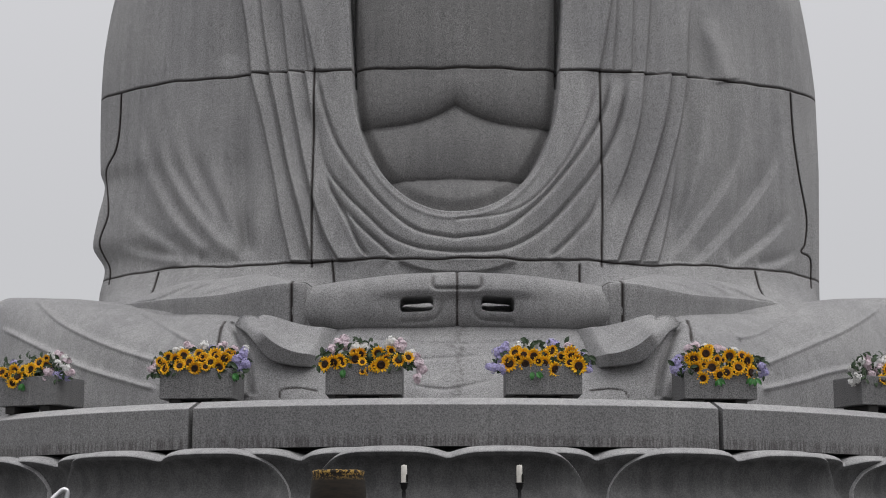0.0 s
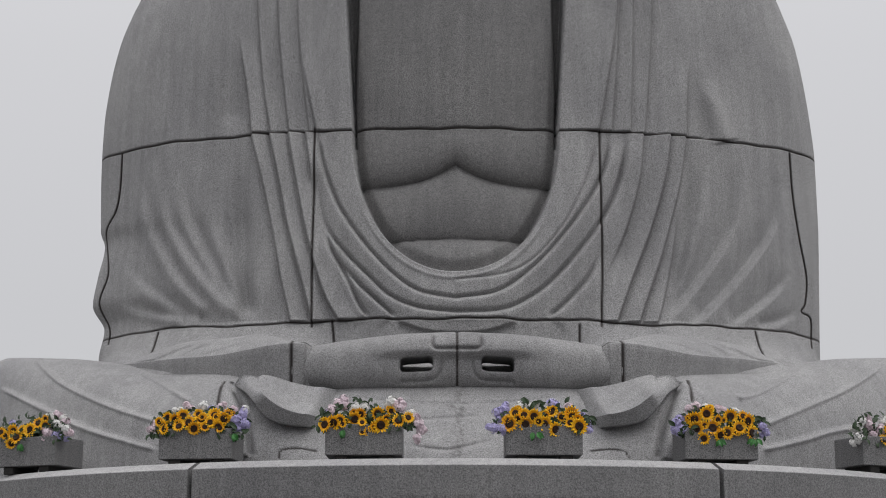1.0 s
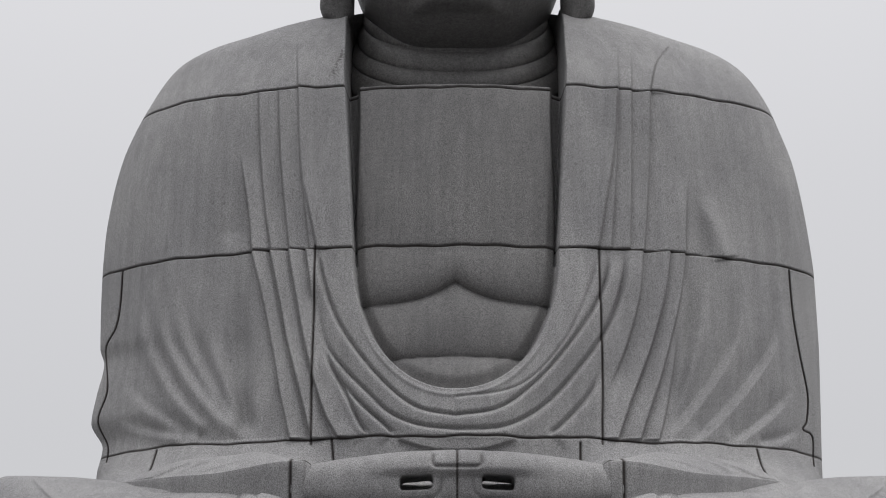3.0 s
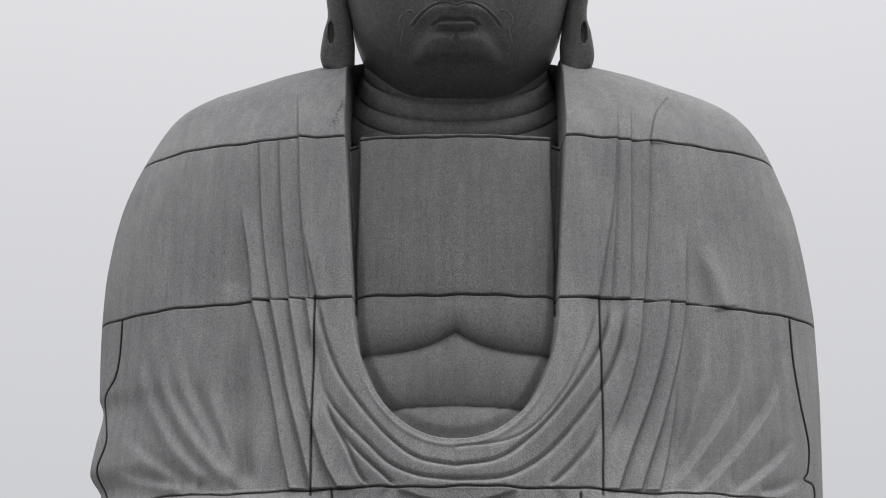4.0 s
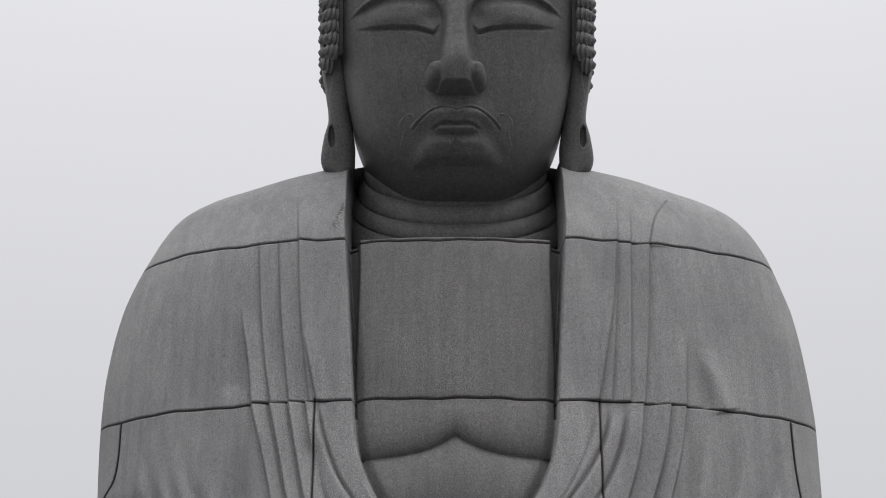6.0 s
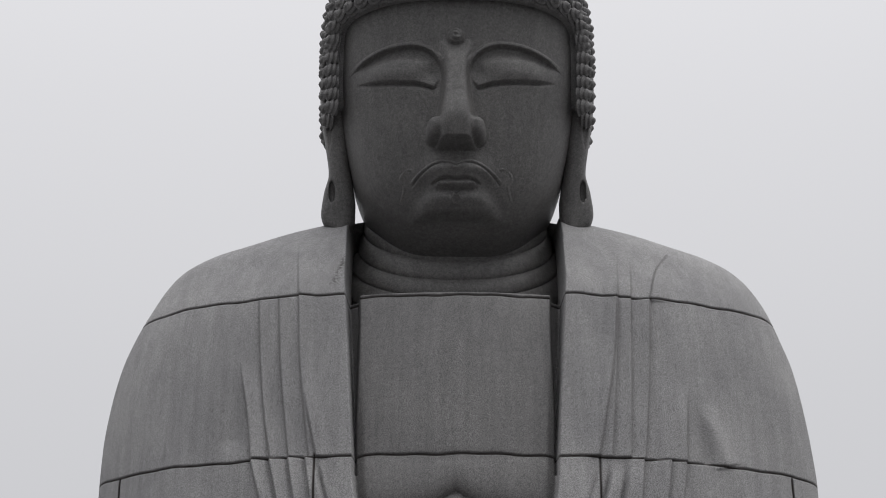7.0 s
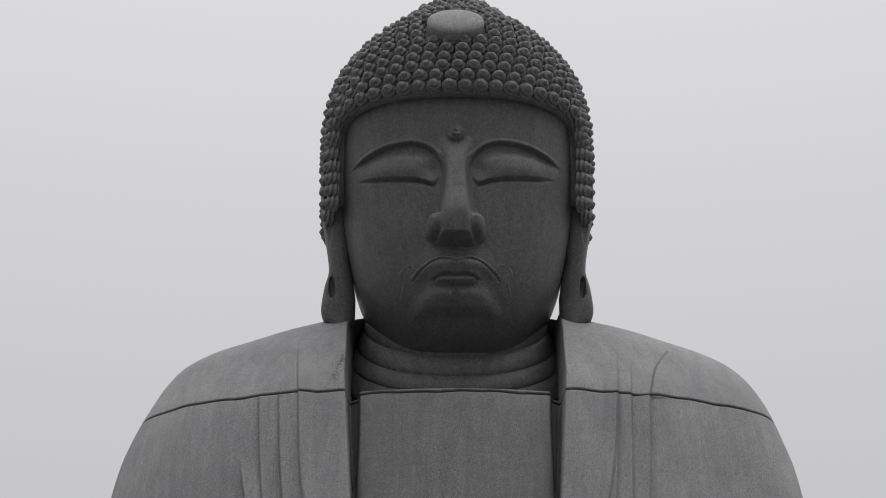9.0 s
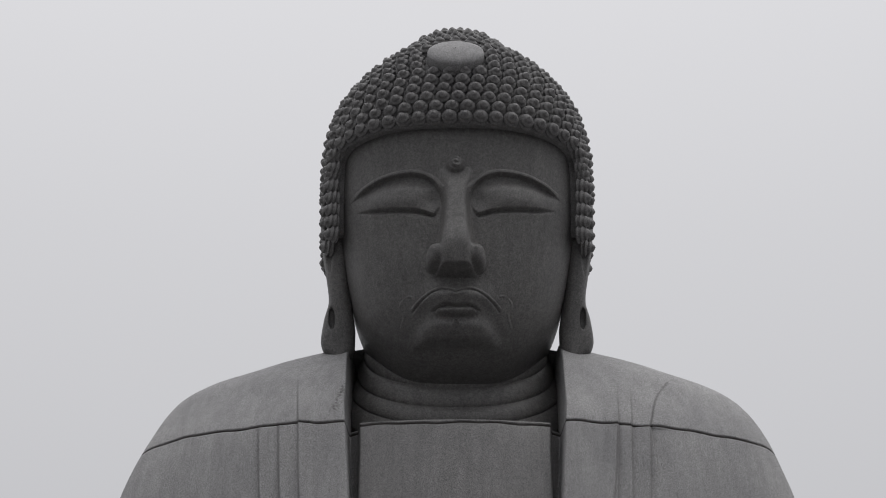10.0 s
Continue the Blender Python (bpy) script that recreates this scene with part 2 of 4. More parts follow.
PETAL_YELLOW = ray_petal()
DISC_BROWN = plain("sunflower_disc", (0.030, 0.013, 0.006), 0.9, scale=60, vary=0.4, relief=0.01)
LEAF_GREEN = plain("leaf_green", (0.020, 0.045, 0.013), 0.6, scale=14, vary=0.4)
LEAF_BRIGHT = plain("leaf_bright", (0.035, 0.17, 0.030), 0.45, scale=14, vary=0.3)
WHITE_FLORET = plain("white_floret", (0.78, 0.77, 0.75), 0.8, scale=20, vary=0.12)
PINK_FLORET = plain("pink_floret", (0.74, 0.61, 0.66), 0.8, scale=20, vary=0.14)
LILAC_FLORET = plain("lilac_floret", (0.46, 0.42, 0.68), 0.8, scale=20, vary=0.18)
SOIL = plain("planter_soil", (0.022, 0.018, 0.013), 0.95, scale=30, vary=0.4, relief=0.02)
# planter feet, near-black: the shadow below the trough is in their colour
SHADED_FOOT = plain("shaded_foot", (0.03, 0.028, 0.026), 0.9, scale=20, vary=0.3)
WAX = plain("candle_wax", (0.72, 0.69, 0.63), 0.5, scale=12, vary=0.12)
CHAR = plain("charred_wick", (0.012, 0.010, 0.009), 0.9, scale=30, vary=0.4)
IRON = plain("black_iron", (0.016, 0.015, 0.016), 0.5, 0.6, scale=30, vary=0.3)
STEEL = plain("brushed_steel", (0.66, 0.66, 0.67), 0.32, 0.9, scale=40, vary=0.08)


def lacquer():
    """Dark brown lacquer with flakes of gold leaf left along the upper rim."""
    mat, n, l, b = material("worn_lacquer", 0.9)
    wood = shades(n, l, noise_at(n, l, 7, 5, 0.65, (1, 1, 5)), (0.3, (0.006, 0.0045, 0.0035)), (0.72, (0.026, 0.018, 0.010)))
    co = n.new("ShaderNodeTexCoord")
    s = n.new("ShaderNodeSeparateXYZ")
    l.new(co.outputs["Object"], s.inputs[0])
    rim = n.new("ShaderNodeMapRange")
    rim.inputs[1].default_value, rim.inputs[2].default_value = 0.50, 0.62
    l.new(s.outputs[2], rim.inputs[0])
    flake = shades(n, l, noise_at(n, l, 22, 3, 0.7), (0.50, (0, 0, 0)), (0.55, (1, 1, 1)))
    both = n.new("ShaderNodeMath")
    both.operation = "MULTIPLY"
    l.new(flake, both.inputs[0])
    l.new(rim.outputs[0], both.inputs[1])
    l.new(blend(n, l, both.outputs[0], wood, (0.42, 0.26, 0.06)), b.inputs["Base Color"])
    return mat


LACQUER = lacquer()


def part(name, bm, mat, parent=None, label="", at=None):
    """Links a bmesh (or a finished mesh) as one object, under its thing or part."""
    if isinstance(bm, bmesh.types.BMesh):
        me = bpy.data.meshes.new(name)
        bm.to_mesh(me)
        bm.free()
    else:
        me = bm
    if not me.materials:
        me.materials.append(mat)
    ob = new(name, me)
    if parent:
        ob.parent = parent
    if at is not None:
        ob.matrix_basis = at
    if label:
        ob["label"] = label
    return ob

# ---------------------------------------------------------------- ground
def paved_ground():
    me = bpy.data.meshes.new("ground")
    bm = bmesh.new()
    bmesh.ops.create_grid(bm, x_segments=8, y_segments=8, size=2000)
    bm.to_mesh(me)
    bm.free()
    me.materials.append(PAVING_STONE)
    tagged(new("ground", me), "pale grey stone paving round the lotus seat", "ground", kind="structure")


paved_ground()

# ---------------------------------------------------------------- the seated statue: one body of carved granite
# Lines of the robe in metres from the axis (x) and above the paving (z).
PLEATS_WEST_UPPER = [
    [(-4.38, 14.01), (-4.15, 12.72), (-4.04, 11.82)],
    [(-4.04, 15.31), (-3.94, 13.91), (-3.8, 12.69), (-3.65, 11.79)],
    [(-3.62, 15.34), (-3.53, 13.88), (-3.4, 12.67), (-3.29, 11.83)],
    [(-3.34, 17.03), (-3.21, 15.31), (-3.13, 13.85), (-2.99, 12.64), (-2.88, 11.81)],
    [(-3.1, 13.49), (-2.94, 12.76), (-2.75, 11.86)],
]
PLEATS_WEST_LOWER = [
    [(-4.04, 11.76), (-3.73, 10.57), (-3.52, 9.63), (-3.36, 8.82), (-3.11, 7.8)],
    [(-3.68, 11.8), (-3.45, 10.78), (-3.25, 9.84), (-2.97, 8.81), (-2.71, 7.84)],
    [(-3.31, 11.81), (-3.11, 10.77), (-2.86, 9.6), (-2.55, 8.57), (-2.24, 7.95)],
    [(-2.97, 11.84), (-2.85, 11.1), (-2.79, 10.52)],
]
SWAGS_WEST = [
    [(-2.72, 11.74), (-2.56, 11.03), (-2.27, 10.27), (-1.81, 9.56), (-1.26, 8.93), (-0.72, 8.53), (-0.02, 8.37)],
    [(-2.69, 10.51), (-2.48, 9.81), (-2.11, 9.29), (-1.69, 8.85), (-1.26, 8.43), (-0.72, 8.19), (-0.02, 8.09)],
    [(-2.56, 9.82), (-2.38, 9.35), (-2.13, 8.89), (-1.84, 8.27), (-1.62, 7.97)],
    [(-2.24, 9.12), (-1.8, 8.61), (-1.41, 8.24), (-1.14, 7.98)],
]
SLEEVE_WEST = [
    [(-6.58, 11.31), (-6.42, 10.89), (-6.25, 10.22), (-5.80, 9.33), (-5.24, 8.58), (-4.65, 8.04)],
    [(-6.13, 11.56), (-6.04, 10.96), (-5.84, 10.17), (-5.41, 9.41), (-4.92, 8.68), (-4.40, 8.03)],
    [(-5.65, 11.50), (-5.60, 10.78), (-5.44, 10.12), (-5.02, 9.32), (-4.61, 8.59), (-4.21, 7.99)],
    [(-4.97, 11.49), (-4.86, 10.32), (-4.64, 9.48), (-4.36, 8.70), (-4.09, 7.95)],
    [(-6.95, 9.50), (-6.25, 8.80), (-5.43, 8.23), (-4.9, 8.02)],
    [(-6.96, 8.55), (-6.11, 8.27), (-5.23, 8.03)],
]
PLEATS_EAST_UPPER = [
    [(3.31, 15.25), (3.18, 13.86), (2.97, 12.64), (2.83, 11.86)],
    [(3.43, 17.0), (3.33, 15.12), (3.23, 13.62), (3.08, 11.94)],
    [(3.72, 16.84), (3.61, 15.2), (3.54, 13.64), (3.45, 11.84)],
    [(4.0, 15.3), (3.91, 13.66), (3.74, 11.8)],
    [(4.02, 15.24), (4.12, 14.05)],
    [(4.7, 13.61), (4.63, 12.52), (4.59, 11.68)],
    [(4.97, 13.15), (5.2, 12.46), (5.44, 11.77)],
    [(4.54, 16.65), (4.21, 16.07), (4.03, 15.38)],
]
PLEATS_EAST_LOWER = [
    [(4.26, 11.72), (4.1, 10.82), (3.77, 9.76), (3.4, 8.83), (3.08, 7.97)],
    [(4.57, 11.66), (4.43, 10.85), (4.24, 10.13), (3.95, 9.19), (3.66, 8.39), (3.45, 7.79)],
    [(3.71, 11.76), (3.59, 10.79), (3.32, 9.85), (3.02, 9.15), (2.8, 8.75)],
    [(4.37, 10.37), (4.23, 9.44), (4.03, 8.52), (3.8, 7.77)],
]
SWAGS_EAST = [
    [(2.8, 11.75), (2.68, 11.21), (2.46, 10.62), (2.11, 9.92), (1.54, 9.22), (0.94, 8.87), (-0.01, 8.73)],
    [(3.05, 11.76), (2.9, 11.05), (2.56, 10.37), (1.99, 9.57), (1.43, 8.97), (0.78, 8.51), (-0.02, 8.37)],
    [(3.37, 11.78), (3.28, 11.12), (3.03, 10.39), (2.59, 9.65), (1.86, 8.77), (1.31, 8.34), (0.77, 8.13), (-0.02, 8.09)],
    [(2.8, 9.37), (2.51, 8.79), (2.06, 8.28), (1.73, 7.99)],
]
SLEEVE_EAST = [
    [(5.69, 11.51), (5.67, 10.97), (5.49, 10.07), (5.12, 9.37), (4.55, 8.61), (4.00, 7.93)],
    [(6.59, 11.43), (6.42, 10.25), (5.95, 9.45), (5.22, 8.59), (4.52, 7.89)],
    [(6.83, 9.30), (6.19, 8.61), (5.32, 7.95)],
    [(6.94, 8.45), (6.39, 8.14), (5.88, 7.99)],
]
JOINTS = [
    [(-2.77, 11.85), (-2.76, 10.52), (-2.76, 9.14), (-2.74, 7.84)],
    [(2.83, 11.83), (2.82, 10.52), (2.81, 9.14), (2.76, 7.84)],
    [(-6.83, 11.74), (-6.84, 11.02), (-6.92, 10.56), (-7.17, 10.12), (-7.04, 9.28), (-7.22, 8.68), (-7.0, 8.17), (-6.97, 7.82)],
    [(6.84, 11.74), (6.87, 10.79), (6.97, 9.97), (7.11, 9.18), (7.05, 8.64), (6.95, 8.45), (7.18, 8.33), (7.15, 7.74)],
    [(-2.35, 7.96), (-2.3, 7.46)],
    [(2.34, 7.85), (2.32, 7.39)],
    [(-5.82, 7.89), (-5.87, 7.37)],
    [(5.84, 7.89), (5.87, 7.5), (5.91, 7.19)],
]
LEG_FOLDS_WEST = [
    [(-8.83, 6.81), (-7.95, 6.37), (-6.75, 5.8), (-5.22, 5.29)],
    [(-8.37, 7.54), (-7.44, 6.78), (-6.38, 6.23), (-5.29, 5.82)],
    [(-6.56, 7.37), (-5.45, 6.67), (-4.7, 6.17)],
    [(-4.15, 6.55), (-4.17, 6.31), (-4.17, 6.07)],
]
LEG_FOLDS_EAST = [
    [(8.04, 5.96), (6.9, 5.76), (6.17, 5.53), (5.28, 5.29)],
    [(8.42, 7.32), (7.34, 6.65), (6.41, 6.21), (5.36, 5.74)],
    [(6.72, 7.17), (5.5, 6.44), (4.97, 6.26)],
    [(4.13, 6.58), (4.11, 6.31), (4.09, 6.13)],
]
HEM_WEST = [
    [(-4.08, 6.71), (-3.83, 6.82), (-2.93, 6.54), (-2.51, 6.45)],
    [(-3.78, 6.63), (-3.55, 6.23), (-3.18, 5.86), (-2.73, 5.68), (-2.19, 5.66)],
    [(-4.06, 6.58), (-3.8, 6.12), (-3.61, 5.73), (-3.51, 5.12)],
    [(-3.02, 5.08), (-2.98, 5.21), (-2.69, 5.24), (-2.4, 5.19)],
]
HEM_EAST = [
    [(2.42, 6.45), (2.86, 6.57), (3.71, 6.81), (4.03, 6.71)],
    [(3.74, 6.63), (3.46, 6.18), (3.08, 5.82), (2.64, 5.67), (2.1, 5.66)],
    [(4.0, 6.58), (3.71, 6.07), (3.52, 5.63), (3.41, 5.07)],
    [(2.89, 5.08), (2.83, 5.19), (2.59, 5.23), (2.25, 5.19)],
]
APRON = [
    [(-2.09, 6.3), (-1.08, 6.13), (-0.03, 6.08), (1.1, 6.14), (2.02, 6.32)],
    [(-0.92, 5.73), (-0.39, 5.78), (-0.04, 5.8), (0.49, 5.85)],
    [(-0.91, 5.29), (-0.38, 5.2), (-0.04, 5.2), (0.67, 5.4)],
]

HEAD = AXIS + 0.06     # the head sits a hand to one side
WIDE_Z = [6.2, 7.0, 7.6, 8.2, 8.73, 9.3, 9.95, 10.3, 11.8, 12.6, 13.5, 14.36, 15.0, 15.65, 16.2, 16.55, 16.9, 17.15, 17.4, 17.6, 17.75, 17.9]
WEST_W = [7.30, 7.30, 7.31, 7.22, 7.48, 7.40, 7.28, 7.38, 7.42, 7.40, 7.30, 7.12, 6.89, 6.58, 6.27, 5.98, 5.40, 4.75, 4.00, 3.30, 2.70, 1.90]
EAST_W = [7.40, 7.45, 7.48, 7.50, 7.52, 7.54, 7.56, 7.57, 7.56, 7.50, 7.39, 7.23, 7.02, 6.77, 6.45, 6.12, 5.55, 4.86, 4.15, 3.45, 2.80, 1.90]
DEEP_Z = [6.2, 6.8, 7.2, 7.6, 8.0, 9.0, 11.8, 14.0, 15.2, 16.4, 17.0, 17.5, 17.9]
DEEP_D = [3.20, 3.20, 3.20, 3.18, 3.15, 3.00, 2.70, 2.60, 2.50, 1.90, 1.50, 1.10, 0.80]


def opening(x, z):
    """Distance outside the edge of the robe's open front (negative: bare chest)."""
    half = 2.0 + 0.062 * np.clip(z - WAIST, 0, 4)
    q = (np.abs(x / half) ** 2.1 + np.clip((WAIST - z) / 2.88, 0, None) ** 2.1) ** (1 / 2.1)
    return (q - 1) * 2.2


def carve_robe(x, z):
    r = Relief(x, z)
    s = opening(x, z)
    robe = step(-0.02, 0.04, s)
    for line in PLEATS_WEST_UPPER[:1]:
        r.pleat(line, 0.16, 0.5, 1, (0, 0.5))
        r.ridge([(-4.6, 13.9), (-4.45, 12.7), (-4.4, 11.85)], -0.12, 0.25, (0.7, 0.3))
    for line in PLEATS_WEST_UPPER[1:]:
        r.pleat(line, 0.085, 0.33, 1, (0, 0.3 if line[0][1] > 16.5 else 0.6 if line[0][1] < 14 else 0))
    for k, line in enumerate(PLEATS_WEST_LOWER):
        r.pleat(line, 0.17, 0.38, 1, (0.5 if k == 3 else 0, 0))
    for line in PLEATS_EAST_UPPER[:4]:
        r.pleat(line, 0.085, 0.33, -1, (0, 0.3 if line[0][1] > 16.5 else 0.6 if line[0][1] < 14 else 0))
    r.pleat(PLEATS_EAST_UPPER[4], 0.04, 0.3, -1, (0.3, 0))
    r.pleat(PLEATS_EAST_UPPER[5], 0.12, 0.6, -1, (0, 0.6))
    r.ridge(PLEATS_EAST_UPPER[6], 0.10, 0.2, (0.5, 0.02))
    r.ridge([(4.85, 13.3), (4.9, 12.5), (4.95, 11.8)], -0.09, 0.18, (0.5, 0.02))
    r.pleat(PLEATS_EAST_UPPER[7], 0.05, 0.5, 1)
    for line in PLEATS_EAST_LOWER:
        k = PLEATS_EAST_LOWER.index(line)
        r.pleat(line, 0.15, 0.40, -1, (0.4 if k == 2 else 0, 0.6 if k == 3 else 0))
    for k, line in enumerate(SWAGS_WEST):
        r.crease(line, 0.11 if k < 2 else 0.12, 0.12, 0.95, -1, (0.1 if k == 0 else 0.3, 0.0 if k < 2 else 0.15), half=-1)
    for k, line in enumerate(SWAGS_EAST):
        r.crease(line, (0.045, 0.11, 0.11, 0.11)[k], (0.08, 0.12, 0.13, 0.14)[k], 0.95, 1, (0.14 if k < 3 else 0.35, 0.0 if k < 3 else 0.15), half=1)
    # broad, soft folds gathered at the elbow
    for k, line in enumerate(SLEEVE_WEST):
        r.ridge(line, (0.10, 0.13, 0.12, 0.11, 0.10, 0.09)[k], (0.15, 0.16, 0.16, 0.17, 0.20, 0.11)[k], (0.6, 0.12))
        r.ridge([(a + 0.25, b + 0.02) for a, b in line], -0.09, 0.13, (0.6, 0.2))
    r.ridge([(-4.26, 11.36), (-4.19, 10.27), (-4.10, 9.19), (-4.03, 8.0)], -0.20, 0.16, (0.5, 0.1))
    for k, line in enumerate(SLEEVE_EAST):
        r.ledge(line, (0.05, 0.06, 0.05, 0.05)[k], 0.34, (0.15, 0.15, 0.12, 0.09)[k], (0.42, 0.40, 0.34, 0.16)[k], 1, (0.5, 0.12), 0.10)
    r.ridge([(4.72, 11.6), (4.66, 10.7), (4.42, 9.6), (4.1, 8.3)], -0.18, 0.17, (0.5, 0.2))
    r.ridge([(5.0, 11.44), (4.86, 10.22), (4.52, 9.19), (4.1, 8.35)], 0.07, 0.13, (0.5, 0.2))
    # the lens-shaped fold of the sash over the hands
    r.ledge([(-1.15, 7.93), (-0.6, 7.74), (0.0, 7.68), (0.6, 7.72), (1.15, 7.91)], 0.03, 0.2, 0.10, 0.2, 1)
    # slow swell of the cloth between the folds
    r.high += 0.035 * np.sin(x * 2.3 + 0.7 * np.sin(z)) * np.sin(z * 0.9 + x) * robe
    # double hem along the edge of the open front
    hem = np.exp(-((s - 0.13) / 0.03) ** 2) * step(WAIST - 1.2, WAIST - 2.4, z)
    r.high += 0.03 * hem
    # bare chest, set back behind the hem
    bare = 1 - robe
    fold = 11.26 - 0.56 * (1 - np.exp(-np.sqrt(x * x + 0.004) / 0.62))
    belly = 9.66 - 0.035 * x * x
    t = np.clip((z - fold) / (WAIST + 0.1 - fold), 0, 1)
    skin = -0.64 + 0.54 * np.sqrt(t) * (1 - 0.55 * t) * (z > fold)
    t = np.clip((z - belly) / (fold - belly), 0, 1)
    skin = skin + np.where((z <= fold) & (z > belly), 0.20 * np.sqrt(np.clip(4 * t * (1 - t), 0, 1)) - 0.02, 0)
    t = np.clip((z - 8.3) / (belly - 8.3), 0, 1)
    skin = skin + np.where(z <= belly, 0.26 * np.sqrt(np.clip(4 * t * (1 - t), 0, 1)), 0)
    flat = step(WAIST - 0.1, WAIST + 0.25, z)
    skin = skin * (1 - flat) + flat * (-0.36 - 0.02 * x * x + 0.05 * np.cos(z - 13.4))
    skin = skin - 1.1 * step(COLLAR + 0.16, COLLAR + 0.42, z)
    edge = 0.03 + 0.20 * step(WAIST, COLLAR, z)
    skin = skin - 0.42 * step(-edge - 0.03, -edge + 0.03, s) * (z > WAIST - 0.3) - 0.12 * step(-0.25, 0, s)
    r.high = r.high * (1 - bare) + skin * bare
    # level and upright joints between the stones
    r.level(COLLAR + 0.05 + 0.05 * bare)
    r.level(WAIST - 0.02 * np.abs(x) / 4 + 0.10 * bare)
    r.level(LAP - 0.05 * step(2.2, 3.8, np.abs(x)) * step(5.2, 3.8, np.abs(x)), s > 0.3)
    for line in JOINTS:
        r.seam(line)
    r.stain([(-2.30, 16.3), (-2.38, 16.0), (-2.50, 15.6)], 0.06, 0.7)
    return r


def torso(work):
    rows, front, rear = 560, 1000, 48
    f = np.linspace(0, np.pi, front)
    th = np.concatenate([f, np.linspace(np.pi, 2 * np.pi, rear + 2)[1:-1]])
    k = np.linspace(0, 1, rows)
    zs = curve([0, 0.93, 1], [6.2, 16.9, 17.9], k)
    z = zs[:, None] + 0 * th
    c, s = np.cos(th), np.sin(th)
    w = np.where(c > 0, curve(WIDE_Z, EAST_W, zs)[:, None], curve(WIDE_Z, WEST_W, zs)[:, None])
    d = np.where(s > 0, curve(DEEP_Z, DEEP_D, zs)[:, None], 0.5 * w)
    n = 2 / 1.9
    x = w * np.sign(c) * np.abs(c) ** n
    y = 35.7 - d * np.sign(s) * np.abs(s) ** n
    # the skirts of the robe spread forward over the forearms
    y = y - (s > 0) * curve([6.2, 6.8, 7.2, 7.6, 8.0], [1.50, 1.30, 0.85, 0.30, 0.0], z) * step(1.8, 3.6, np.abs(x)) * step(0.0, 0.5, s)
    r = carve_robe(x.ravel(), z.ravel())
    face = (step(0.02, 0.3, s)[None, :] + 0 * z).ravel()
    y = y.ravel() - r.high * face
    work.add(np.stack([x.ravel() + AXIS, y, z.ravel()], -1), lattice(rows, len(th), True), r.joint_shade * (face > 0.05),
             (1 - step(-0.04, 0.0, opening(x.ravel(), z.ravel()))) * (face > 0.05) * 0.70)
    return work


def legs(work):
    """The crossed legs under the robe, with the cloth that hangs between them."""
    cols, rows = 640, 150
    xs = np.linspace(-10.0, 10.0, cols)
    ph = np.linspace(0, np.pi / 2, rows)
    top = curve([0, 2, 3.2, 4.1, 5.3, 6.5, 7.8, 8.8, 9.6, 10.0], [7.22, 7.20, 7.14, 7.12, 7.22, 7.34, 7.47, 7.50, 6.90, 4.90], np.abs(xs))
    fore = curve([0, 4, 7, 10.0], [29.0, 29.9, 31.6, 34.4], np.abs(xs))
    rear = curve([0, 1.8, 4.6, 10.0], [32.2, 32.3, 34.6, 34.6], np.abs(xs))[None, :]
    bow = curve([0, 2.0, 3.4, 4.3, 5.6, 10.0], [1.7, 1.6, 1.0, 0.8, 0.95, 0.9], np.abs(xs))[None, :]
    x = xs[None, :] + 0 * ph[:, None]
    y = rear - (rear - fore[None, :]) * np.sin(ph)[:, None] ** bow
    z = 4.8 + (top - 4.8)[None, :] * np.cos(ph)[:, None] ** bow
    r = Relief(x.ravel(), z.ravel())
    for line in LEG_FOLDS_WEST[:3] + LEG_FOLDS_EAST[:3]:
        r.ridge(line, 0.08, 0.045, (0.16, 0.05))
        r.ledge(line, 0.05, 0.22, 0.06, 0.30, 1 if line[0][0] > 0 else -1, (0.16, 0.08), 0.03)
    r.stain([(-0.15, 6.02), (0.0, 6.0), (0.1, 5.96)], 0.06, 0.5)
    r.stain([(0.05, 6.32), (0.03, 5.95), (0.03, 5.5), (0.0, 5.1)], 0.09, 0.42)
    for lines, side in ((HEM_WEST, 1), (HEM_EAST, -1)):
        r.crease(lines[2], 0.16, 0.16, 1.0, -side, (0.05, 0.02))
        r.seam(lines[3], 0.03, 0.014)
        r.seam((LEG_FOLDS_WEST if side > 0 else LEG_FOLDS_EAST)[3], 0.04, 0.03)
    for line in APRON:
        r.crease(line, 0.05, 0.10, 0.9, -1, (0.2, 0.2))
    r.high += 0.03 * np.sin(r.x * 1.7) * np.sin(r.z * 2.1 + r.x)
    y = y.ravel() - r.high
    work.add(np.stack([x.ravel() + AXIS, y, z.ravel()], -1), lattice(rows, cols), r.joint_shade)


